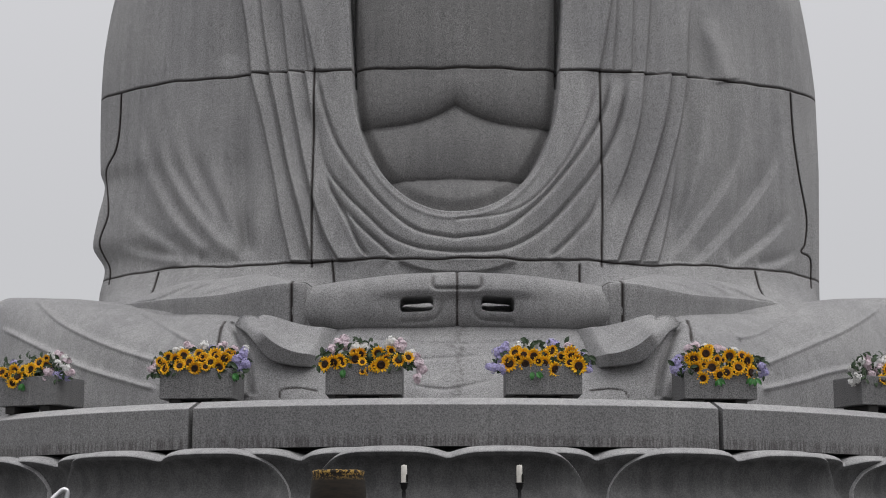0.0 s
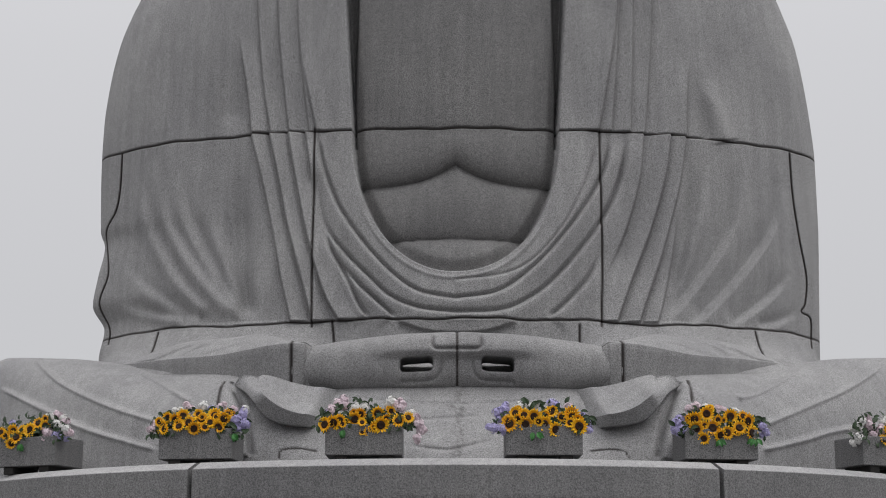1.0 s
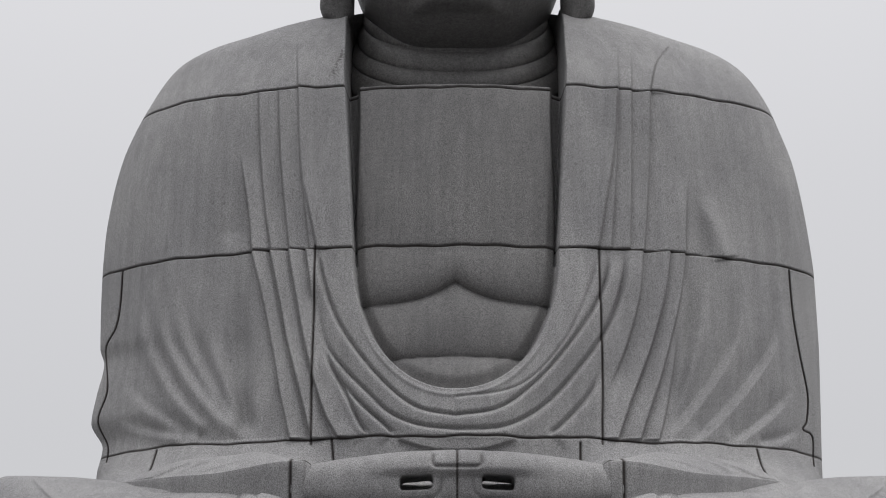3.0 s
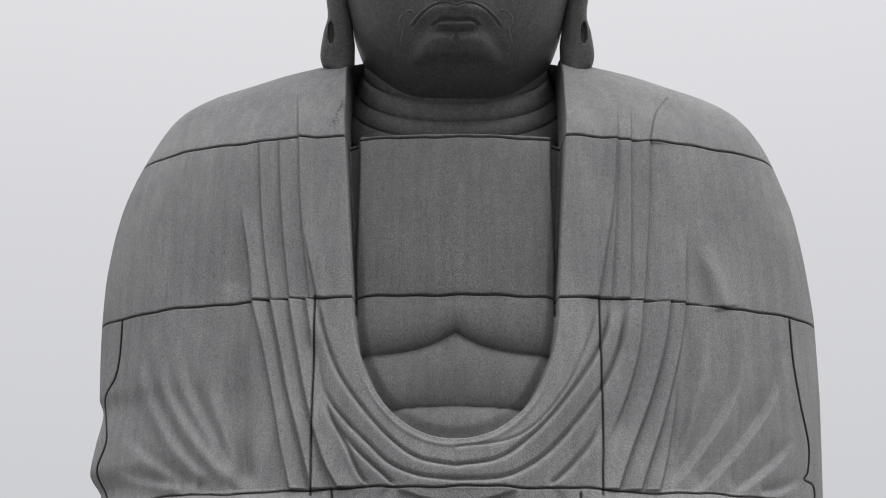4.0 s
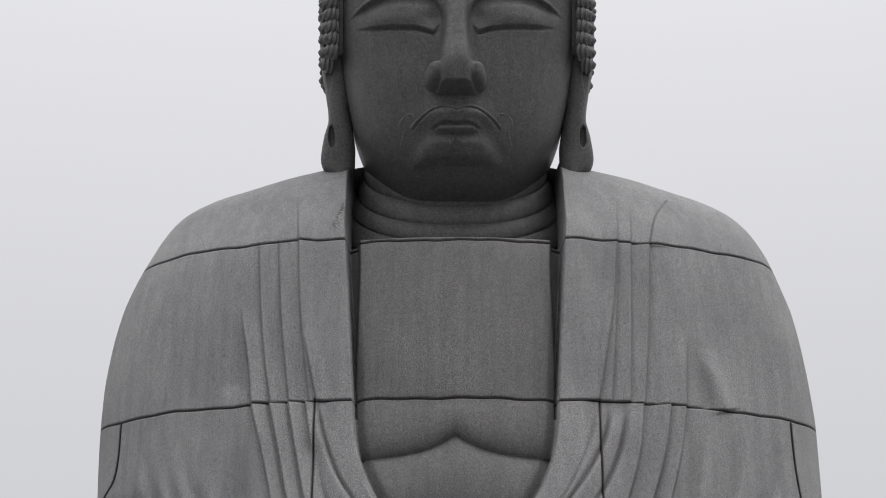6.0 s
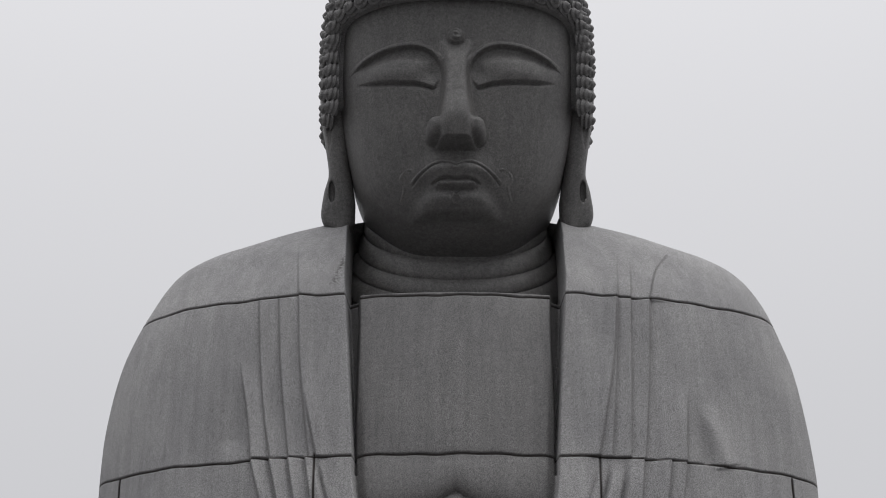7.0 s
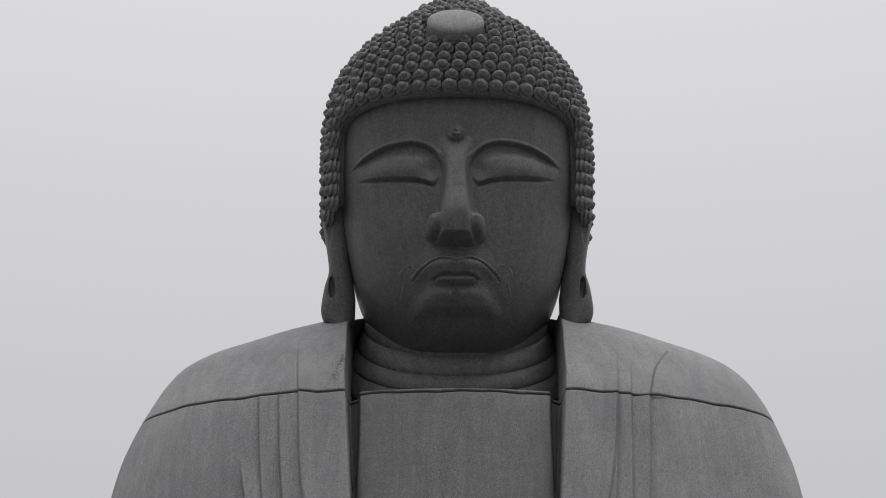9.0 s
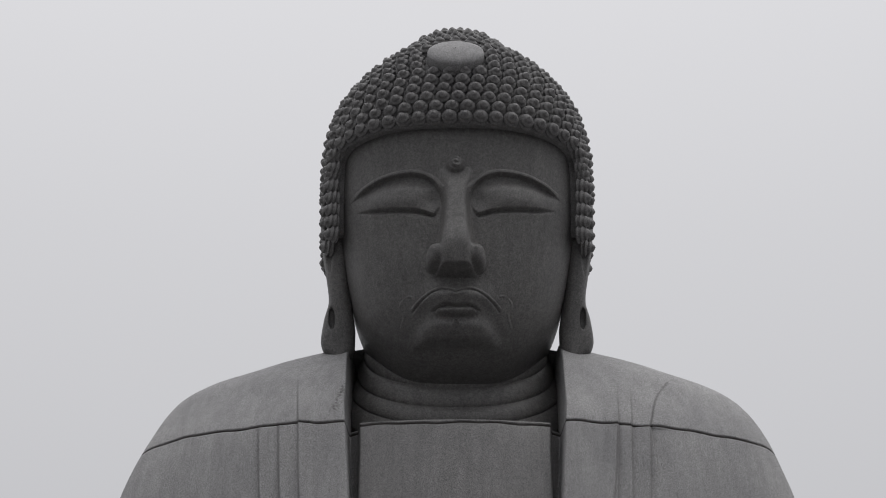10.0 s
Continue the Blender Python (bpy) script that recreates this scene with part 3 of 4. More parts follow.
def upturned_sole(work, side):
    """The sole of a folded foot, turned up in the lap, with the thick hem of the robe round its lower edge."""
    rim = spline([(3.91, 6.43), (3.68, 6.27), (3.44, 5.99), (3.24, 5.77), (2.96, 5.67), (2.52, 5.63), (1.95, 5.61)], 14)
    lip = spline([(3.50, 6.56), (3.44, 6.33), (3.28, 6.13), (3.04, 5.95), (2.75, 5.84), (2.48, 5.81), (1.95, 5.80)], 14)
    back = spline([(3.46, 6.60), (3.40, 6.62), (3.20, 6.58), (2.95, 6.50), (2.60, 6.42), (2.30, 6.40), (1.95, 6.40)], 14)
    t = np.linspace(0, 1, len(rim))
    fore = 30.55 - 0.95 * step(0, 0.36, t) + 1.1 * step(0.78, 1, t)
    turn = 1 - step(0, 0.4, t)
    rows = [np.stack([rim[:, 0], 31.0 + 0 * t, rim[:, 1] - 0.02], -1)]
    for k in (0.0, 0.02, 0.15, 0.35, 0.55, 0.75, 0.9, 0.98, 1.0):
        p = rim * (1 - k) + lip * k
        arch = np.sin(np.pi * k)
        rows.append(np.stack([p[:, 0] + 0.06 * arch * turn, fore + 0.16 * (1 - k) * (1 - turn) - 0.10 * k * turn, p[:, 1] + 0.10 * arch * turn], -1))
    edge = rows[-1]
    top = np.stack([back[:, 0], 30.60 + 0.5 * step(0.78, 1, t), np.maximum(back[:, 1], edge[:, 2] + 0.01)], -1)
    for k in np.concatenate([[0.012, 0.03], np.linspace(0.08, 1, 16)]):
        row = edge * (1 - k) + top * k
        row[:, 2] -= 0.07 * np.sin(k * np.pi) * (1 - turn)
        rows.append(row)
    v = np.stack(rows, 0)
    n, m = v.shape[:2]
    f = lattice(n, m)
    work.add(v.reshape(-1, 3) * [side, 1, 1] + [AXIS, 0, 0], f if side > 0 else f[:, ::-1])


def joined_hands(work):
    """Hands laid together in the lap, thumbs touching, seen from the front."""
    h = 0.028
    lo = np.array([-3.1, 29.9, 6.0])
    g = [np.arange(a, b, h) for a, b in ((-3.1, 3.1), (29.9, 32.6), (6.0, 7.8))]
    x, y, z = np.meshgrid(*g, indexing="ij")
    u = np.abs(x)
    top = curve([0, 0.5, 1.3, 2.0, 2.6, 3.1], [7.44, 7.42, 7.39, 7.32, 7.23, 7.16], u)
    low = curve([0, 1.0, 2.2, 2.8, 3.1], [6.36, 6.36, 6.36, 6.42, 6.46], u)
    zc, hz = (top + low) / 2, (top - low) / 2
    # the thumbs swell out over the windows
    yc = 31.15 + 0.03 * u * u - 0.16 * step(6.88, 7.06, z) * step(1.7, 0.7, u)
    f = ((np.abs((z - zc) / hz)) ** 2.6 + (np.abs((y - yc) / 0.52)) ** 2.2) ** (1 / 2.4) - 1
    f = f * 0.55
    f = np.maximum(f, u - 2.95)
    # the two windows between thumbs and palms
    q = np.stack([np.abs(u - 0.72) - 0.215, np.abs(z - 6.82 + 0.05 * (u - 0.72)) - 0.055], 0)
    hole = np.sqrt((np.clip(q, 0, None) ** 2).sum(0)) + np.minimum(q.max(0), 0) - 0.075
    f = np.maximum(f, -hole)
    # upper halves roll back from the window; joints, nails and finger lines
    groove = 0.035 * np.exp(-(x / 0.028) ** 2)
    nail = np.hypot(np.clip(u - 0.34, 0, None), np.clip(7.17 - z, 0, None)) - 0.09
    groove = groove + 0.075 * np.exp(-(nail / 0.032) ** 2) * (y < 31.3) * step(7.40, 7.24, z)
    groove = groove + 0.05 * np.exp(-((hole - 0.16) / 0.03) ** 2) * step(6.98, 6.86, z) * (u < 1.0) * (y < 31.3)
    f = f + groove
    v, faces = nets(f, lo, h)
    joint_shade = np.exp(-(v[:, 0] / 0.022) ** 4)
    vu = np.abs(v[:, 0])
    rim = np.hypot(np.clip(vu - 0.34, 0, None), np.clip(7.17 - v[:, 2], 0, None)) - 0.09
    # nail outline darkened as well: the groove's shade put into the colour
    joint_shade = np.maximum(joint_shade, 0.45 * np.exp(-(rim / 0.022) ** 2) * (v[:, 1] < 31.1) * step(7.40, 7.24, v[:, 2]))
    work.add(v + [AXIS, 0, 0], faces, joint_shade, 0.15)


def forearm(work, side):
    """The under-sleeve along the forearm: a flat upright band, and the cloth of its upper side lying back in folds."""
    k = np.concatenate([[0.0], np.linspace(0, 1, 170)])[:, None]
    shut = np.concatenate([[0.0], np.ones(170)])[:, None]
    x = 2.60 + 4.0 * k
    high = curve([0, 0.03, 0.09, 0.45, 0.7, 1], [7.16, 7.22, 7.22, 7.11, 7.16, 7.20], k)
    low = curve([0, 0.4, 1], [6.30, 6.35, 6.40], k)
    yf = curve([0, 0.03, 0.09, 0.4, 1], [30.86, 30.78, 30.80, 31.40, 33.5], k)
    rise = curve([0, 0.09, 0.3, 0.55, 0.85, 1], [0.10, 0.16, 0.42, 0.46, 0.30, 0.12], k)
    # section: under side, front, a narrow bevel, the sloping top, the back
    t = np.linspace(0, 1, 44)
    py = np.concatenate([[1.7, 0.15, 0.145], np.linspace(0.14, 0.0, 8), [0.004, 0.016, 0.03], 0.03 + 1.0 * t[1:], [1.9, 1.9]])
    pz = np.concatenate([[-1, -1, -0.99], np.linspace(-0.97, 0.97, 8), [0.99, 0.998, 1.0], 1.0 + 0 * t[1:], [1.0, -1]])
    up = np.concatenate([np.zeros(14), np.sin(t[1:] * np.pi / 2) ** 0.9, [1.0, 0.0]])
    m = len(py)
    y = yf + shut * (py + 0.10 * np.abs(pz) ** 3 * (py < 0.2) * step(0.085, 0.0, k)) + (1 - shut) * 0.8
    z = (high + low) / 2 + shut * ((high - low) / 2 * pz + rise * up)
    r = Relief((x + 0 * py).ravel(), z.ravel())
    r.ledge([(6.5, 7.00), (5.86, 7.12), (5.45, 7.28), (5.04, 7.40), (4.52, 7.47)], 0.05, 0.15, 0.05, 0.25, -1, (0.1, 0.3), 0.05)
    r.ledge([(5.10, 7.14), (4.95, 7.28), (4.70, 7.38), (4.4, 7.42)], 0.04, 0.12, 0.03, 0.12, -1, (0.3, 0.3), 0.04)
    r.ledge([(4.75, 7.12), (4.45, 7.20), (4.0, 7.32), (3.6, 7.36)], 0.03, 0.12, 0.02, 0.12, -1, (0.3, 0.3), 0.04)
    lay = (np.concatenate([np.zeros(15), np.ones(42), np.zeros(2)]) * np.ones_like(x)).ravel()
    y = y.ravel() - r.high * lay
    joint_shade = np.exp(-((x - 2.95) / 0.03) ** 4) + 0 * py
    line = 0.5 * np.exp(-((x - 2.70) / 0.02) ** 4) + 0 * py
    y = y + (0.04 * joint_shade + 0.03 * line).ravel()
    v = np.stack([AXIS + side * (x + 0 * py).ravel(), y, z.ravel()], -1)
    f = lattice(171, m, True)
    work.add(v, f if side < 0 else f[:, ::-1], np.maximum(joint_shade, line * 0.7))


def neck(work):
    """A short neck with three soft rolls, hanging lower in front than at the sides."""
    rows, cols = 200, 260
    a = np.linspace(0, 2 * np.pi, cols, endpoint=False)
    k = np.linspace(0, 1, rows)[:, None]
    z = 14.9 + 3.25 * k
    rx = curve([14.9, 15.6, 16.27, 16.63, 17.1, 17.6, 18.15], [2.38, 2.36, 2.27, 2.15, 2.03, 1.96, 1.90], z)
    ry = curve([14.9, 16.2, 17.1, 18.15], [1.36, 1.42, 1.46, 1.46], z)
    front = np.clip(np.sin(a), 0, None) ** 0.95
    zz = z + 0.75 - 1.30 * front + 0 * k
    ring = np.zeros_like(zz)
    for z0, z1 in ((15.70, 16.27), (16.27, 16.66), (16.66, 17.12), (17.12, 17.75)):
        t = (z + 0 * a - z0) / (z1 - z0)
        ring += 0.085 * np.sqrt(np.clip(1 - (2 * t - 1) ** 2, 0, 1)) * ((t > 0) & (t < 1))
    c, s = np.cos(a), np.sin(a)
    v = np.stack([AXIS + 0.03 + np.sign(c) * np.abs(c) ** 0.9 * (rx + ring), 36.18 - np.sign(s) * np.abs(s) ** 0.9 * (ry + ring), zz], -1)
    # bare at full strength: part of the neck's shade is in its colour
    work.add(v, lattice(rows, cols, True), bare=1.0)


def carve_face(x, z):
    x = x + 0.04
    r = Relief(x, z)
    u = np.abs(x)
    # nose: a flat-fronted bridge that widens downwards, a square tip cut level below, round wings
    bridge = curve([18.38, 18.45, 18.8, 19.6, 20.2, 20.6, 21.0], [0.0, 0.66, 0.70, 0.48, 0.30, 0.15, 0.0], z)
    half = curve([18.4, 18.9, 19.4, 19.9, 20.3, 20.7], [0.37, 0.37, 0.31, 0.27, 0.25, 0.34], z)
    nose = bridge * np.exp(-(u / half) ** 7)
    wing = 0.58 * np.clip(1 - np.abs((u - 0.37) / 0.26) ** 3 - np.abs((z - 18.74) / 0.28) ** 3, 0, 1) ** 0.45
    r.high += (nose ** 8 + wing ** 8) ** 0.125
    sides = lambda side, q: [(side * a, b) for a, b in q]
    both = lambda q: [(-a, b) for a, b in q[:0:-1]] + q
    # brows: a thin sharp arch over each socket, running down into the side of the nose; closed lids over straight slits
    for side in (-1, 1):
        brow = sides(side, [(2.36, 20.62), (1.95, 20.76), (1.55, 20.85), (1.12, 20.87), (0.80, 20.82), (0.52, 20.66), (0.37, 20.45), (0.30, 20.20), (0.29, 19.95)])
        r.ledge(brow, 0.085, 0.105, 0.075, 0.34, -side, (0.12, 0.30), 0.014, 6)
        slit = sides(side, [(2.21, 20.33), (1.76, 20.18), (1.30, 20.08), (0.84, 19.99), (0.56, 19.90), (0.42, 19.83)])
        r.ledge(slit, 0.055, 0.20, 0.085, 0.06, -side, (0.22, 0.12), 0.014)
        r.ridge(sides(side, [(0.52, 20.5), (0.48, 20.15), (0.54, 19.6)]), -0.06, 0.22, (0.45, 0.6))
    r.high += 0.09 * np.exp(-((((u - 1.25) / 0.85) ** 2 + ((z - 20.36 - 0.12 * (u - 1.0)) / 0.27) ** 2)) ** 1.6)
    # upper lip under a moustache drawn in two thin lines, with a curled end at each cheek
    r.high += 0.20 * np.exp(-((u / 0.70) ** 4 + (np.clip(z - 17.85, 0, None) / 0.35) ** 2 + (np.clip(17.85 - z, 0, None) / 0.35) ** 2))
    r.high += 0.10 * np.exp(-((u / 0.74) ** 4 + ((z - 17.92 + 0.18 * u * u) / 0.15) ** 2))
    top = [(0.0, 18.03), (0.13, 18.10), (0.33, 18.13), (0.56, 18.05), (0.79, 17.91), (0.97, 17.76)]
    r.ledge(both(top), -0.02, 0.08, -0.075, 0.16, 1, (0.05, 0.05), 0.014)
    r.ridge(both([(a * 0.97, b - 0.09) for a, b in top]), -0.055, 0.022, (0.05, 0.05))
    r.ledge(both([(0.0, 17.72), (0.2, 17.74), (0.36, 17.71), (0.54, 17.63)]), 0.04, 0.08, 0.06, 0.05, 1, (0.08, 0.08), 0.014)
    r.ridge(both([(0.0, 17.60), (0.25, 17.60), (0.44, 17.61)]), 0.11, 0.065, (0.12, 0.12))
    r.ledge(both([(0.0, 17.53), (0.25, 17.54), (0.50, 17.60)]), 0.0, 0.1, 0.06, 0.12, 1, (0.15, 0.15), 0.02)
    for side in (-1, 1):
        q = [(0.92, 18.00), (0.98, 18.04), (1.12, 18.0), (1.17, 17.87), (1.09, 17.71), (1.12, 17.57), (1.17, 17.43)]
        r.ridge(sides(side, q), 0.018, 0.022, (0.05, 0.1))
        r.ridge(sides(side, [(a + 0.045, b - 0.01) for a, b in q]), -0.014, 0.022, (0.05, 0.1))
    # chin: a flat block, wider below, with a small carved beard
    r.high += 0.24 * np.exp(-((u / (0.86 - 0.45 * np.clip(z - 17.05, -0.2, 0.6))) ** 6 + (np.clip(17.14 - z, 0, None) / 0.10) ** 3 + (np.clip(z - 17.25, 0, None) / 0.26) ** 2))
    for side in (-1, 1):
        r.ridge(sides(side, [(0.10, 17.46), (0.05, 17.38), (0.09, 17.28), (0.03, 17.16)]), 0.065, 0.028)
    # mark between the brows, a flat curl
    d = np.hypot(u, z - 21.03)
    turn = d * 52 - np.arctan2(z - 21.03, x)
    r.high += 0.20 * np.sqrt(np.clip(1 - (d / 0.20) ** 2, 0, 1)) + 0.018 * np.cos(turn) * (d < 0.16)
    return r


FACE_Z = [16.52, 16.74, 17.0, 17.25, 17.6, 18.0, 18.8, 19.5, 20.4, 21.4, 22.3, 23.2, 24.0]
FACE_W = [0.80, 1.14, 1.42, 1.63, 1.89, 2.13, 2.37, 2.51, 2.64, 2.70, 2.72, 2.68, 2.30]
FACE_D = [0.60, 1.25, 1.70, 1.95, 2.12, 2.20, 2.28, 2.30, 2.32, 2.32, 2.28, 2.10, 1.70]


def face(work):
    rows, front, rear = 470, 600, 40
    zs = np.linspace(16.52, 23.6, rows)
    th = np.concatenate([np.linspace(0, np.pi, front), np.linspace(np.pi, 2 * np.pi, rear + 2)[1:-1]])
    c, s = np.cos(th), np.sin(th)
    w, d = curve(FACE_Z, FACE_W, zs)[:, None], curve(FACE_Z, FACE_D, zs)[:, None]
    n = 2 / 2.35
    x = w * np.sign(c) * np.abs(c) ** n
    y = 35.35 - np.where(s > 0, d, 2.2) * np.sign(s) * np.abs(s) ** n
    z = zs[:, None] + 0 * th
    r = carve_face(x.ravel(), z.ravel())
    y = y.ravel() - r.high * (step(0.05, 0.35, s)[None, :] + 0 * z).ravel()
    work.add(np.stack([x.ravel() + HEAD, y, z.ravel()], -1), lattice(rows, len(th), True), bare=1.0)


DOME_Z = [19.4, 21.4, 22.2, 23.0, 23.6, 24.0, 24.33, 24.61, 24.88, 25.12, 25.32, 25.44, 25.53]
DOME_W = [2.86, 2.91, 2.90, 2.76, 2.44, 2.10, 1.70, 1.37, 1.16, 0.99, 0.76, 0.46, 0.05]
DOME_D = [2.40, 2.50, 2.52, 2.42, 2.26, 2.10, 1.86, 1.56, 1.30, 1.10, 0.86, 0.55, 0.05]


def crown(a, z):
    """A point of the cap of hair at the angle a round the head (a quarter turn: the front) and the height z."""
    w, d = curve(DOME_Z, DOME_W, z), curve(DOME_Z, DOME_D, z)
    c, s = np.cos(a), np.sin(a)
    n = 2 / 2.3
    return np.stack([w * np.sign(c) * np.abs(c) ** n, 35.35 - d * np.sign(s) * np.abs(s) ** n, z + 0 * a], -1)


def hairline(a):
    """How far down the hair reaches: a flat line over the forehead, long in front of the ears and at the nape."""
    off = np.abs((a - np.pi / 2 + np.pi) % (2 * np.pi) - np.pi)
    return curve([0, 0.60, 0.95, 1.14, 1.25, 1.5, 3.15], [21.95, 21.97, 21.95, 21.80, 20.12, 20.2, 19.6], off)


def hair(work):
    rows, cols = 90, 280
    a = np.linspace(0, 2 * np.pi, cols, endpoint=False)[None, :]
    k = np.linspace(0, 1, rows)[:, None]
    low = hairline(a)
    z = low + (25.53 - low) * k
    p = crown(a + 0 * z, z)
    inner = crown(a, low + 0.02) * [0.9, 1, 1] + [0, 0, 0]
    inner[..., 1] = 35.35 + (inner[..., 1] - 35.35) * 0.9
    p = np.concatenate([inner, p], 0)
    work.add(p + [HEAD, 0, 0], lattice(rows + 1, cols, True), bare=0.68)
    # one snail-shaped curl, wound up in three turns
    seg, rings = 14, 24
    t = np.linspace(0, 1, rings)[:, None]
    b = np.linspace(0, 2 * np.pi, seg, endpoint=False)[None, :]
    turn = t * 3.2 + b / (2 * np.pi)
    rad = 0.182 * np.clip(1 - t ** 1.9, 0.004, 1) ** 0.62 * (1 + 0.13 * np.cos(2 * np.pi * turn))
    one = np.stack([rad * np.cos(b), rad * np.sin(b), 0.31 * t - 0.06 + 0 * b], -1).reshape(-1, 3)
    tile = lattice(rings, seg, True)

    def set_curl(a0, z0, size):
        e = 1e-3
        p0 = crown(np.array([a0]), np.array([z0]))[0]
        du = crown(np.array([a0 + e]), np.array([z0]))[0] - p0
        dv = crown(np.array([a0]), np.array([z0 + e]))[0] - p0
        out = np.cross(du, dv) * (1 if np.dot(np.cross(du, dv), p0 - np.array([0, 35.35, 22.0])) > 0 else -1)
        out /= np.linalg.norm(out)
        ex = du / np.linalg.norm(du)
        ey = np.cross(out, ex)
        spin = RND.uniform(0, 6.28)
        ca, sa = math.cos(spin), math.sin(spin)
        m = np.stack([ca * ex + sa * ey, -sa * ex + ca * ey, out], 1) * size
        work.add(one @ m.T + p0 + [HEAD, 0, 0], tile, bare=0.68)

    # rows of curls follow the hairline, then close up towards the top
    for row in range(40):
        rise = row / 17.5
        if rise > 1:
            break
        angles = np.linspace(0, 2 * np.pi, 721)
        low = hairline(angles)
        base = np.where(low < 21.2, 21.25, low)
        zr = base + 0.15 + (25.40 - base - 0.15) * (rise + 0.10 * np.sin(rise * np.pi))
        path = crown(angles, zr)
        along = np.concatenate([[0], np.cumsum(np.linalg.norm(np.diff(path, axis=0), axis=1))])
        count = max(5, int(along[-1] / 0.335))
        for i in range(count):
            q = (i + 0.5 * (row % 2)) / count * along[-1]
            a0 = float(np.interp(q, along, angles))
            p = crown(np.array([a0]), np.array([float(np.interp(a0, angles, zr))]))[0]
            if abs(p[0]) < 0.60 and p[1] < 35.2 and 23.50 < p[2] < 24.36:
                continue
            set_curl(a0, float(p[2]), 0.98 + RND.uniform(-0.05, 0.05))
    # curls hanging in front of the ears and round the nape
    for side in (-1, 1):
        for i in range(6):
            set_curl(np.pi / 2 + side * 1.20, 21.52 - 0.295 * i, 1.0)
            set_curl(np.pi / 2 + side * 1.37, 21.40 - 0.295 * i, 1.0)
    for row in range(5):
        for i in range(34):
            a0 = np.pi * 1.02 + (i + 0.5 * (row % 2)) * np.pi * 0.96 / 34
            set_curl(a0, 21.05 - 0.27 * row, 1.0)


def crown_jewel(work):
    """A smooth oval jewel set in the hair above the forehead, on a low collar."""
    k = np.array([0.0, 0.0, 0.45, 0.9, 1.0, 1.12, 1.2, 1.25])
    r = np.array([0.9, 0.98, 1.0, 1.0, 0.97, 0.75, 0.4, 0.02])
    a = np.linspace(0, 2 * np.pi, 72, endpoint=False)
    v = np.stack([0.64 * r[:, None] * np.cos(a), 0.60 * r[:, None] * np.sin(a), 0.42 * k[:, None] + 0 * a], -1).reshape(-1, 3)
    m = np.array(pose(HEAD - 0.04, 33.38, 23.70, 58, 0, 0))
    work.add(v @ m[:3, :3].T + m[:3, 3], lattice(8, 72, True), bare=0.1)


def ear(work, side):
    """A long ear with a pierced, hanging lobe."""
    h = 0.03
    g = [np.arange(a, b, h) for a, b in ((1.95, 3.3), (34.4, 36.0), (17.1, 21.9))]
    x, y, z = np.meshgrid(*g, indexing="ij")
    out = curve([17.4, 17.55, 17.8, 18.3, 18.74, 19.4, 20.0, 20.8, 21.6], [2.76, 2.92, 2.98, 2.93, 2.84, 2.92, 3.02, 3.09, 3.10], z)
    inn = curve([17.4, 17.6, 18.0, 18.4, 19.0, 20.2, 21.6], [2.30, 2.23, 2.23, 2.28, 2.36, 2.40, 2.45], z)
    xc, hw = (out + inn) / 2, (out - inn) / 2
    yc = 35.15 + 0.05 * (z - 19)
    hy = curve([17.4, 18.2, 19.5, 20.8, 21.6], [0.26, 0.30, 0.42, 0.52, 0.40], z)
    f = ((np.abs((x - xc) / hw)) ** 2.4 + (np.abs((y - yc) / hy)) ** 2.4) ** (1 / 2.4) - 1
    f = f * 0.3
    f = np.maximum(f, np.maximum(17.34 + 0.22 * ((x - xc) / 0.34) ** 2 - z, z - 21.5) * 0.8)
    pierce = np.hypot((x - 2.74 + 0.05 * (18.2 - z)) / 0.07, (z - 18.25) / 0.27) - 1
    f = np.maximum(f, -pierce * 0.08 - np.clip(y - 34.98, 0, None) * 2)
    shell = np.hypot((x - 2.86) / 0.09, (z - 19.75) / 0.55) - 1
    f = np.maximum(f, -shell * 0.08 - np.clip(y - 34.85, 0, None) * 2)
    v, faces = nets(f, [1.95, 34.4, 17.1], h)
    v = v * [side, 1, 1] + [HEAD, 0, 0]
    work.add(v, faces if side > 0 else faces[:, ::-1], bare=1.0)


def bow_head(v):
    """The head is bowed: it leans out over the chest, and sinks and narrows a little towards the crown."""
    out = 0.20 * (v[:, 2] - 17.2)
    k = 1 - out / 35.0
    return np.stack([HEAD + (v[:, 0] - HEAD) * k, v[:, 1] - out, v[:, 2] - out * (v[:, 2] - EYE) / 35.0], -1)


def seated_statue():
    work = Sculpture()
    torso(work)
    legs(work)
    joined_hands(work)
    for side in (-1, 1):
        forearm(work, side)
        upturned_sole(work, side)
    neck(work)
    body = len(work.v)
    ear(work, -1)
    ear(work, 1)
    face(work)
    hair(work)
    crown_jewel(work)
    work.v[body:] = [bow_head(v) for v in work.v[body:]]
    me = work.mesh("seated_statue")
    me.materials.append(STATUE_STONE)
    ob = new("seated_statue", me)
    tagged(ob, "colossal seated statue of grey granite in a draped robe", "statue")


seated_statue()

# ---------------------------------------------------------------- the lotus seat
SEAT = pose(0.2, 38.0, 0.0)
RIM = 11.0


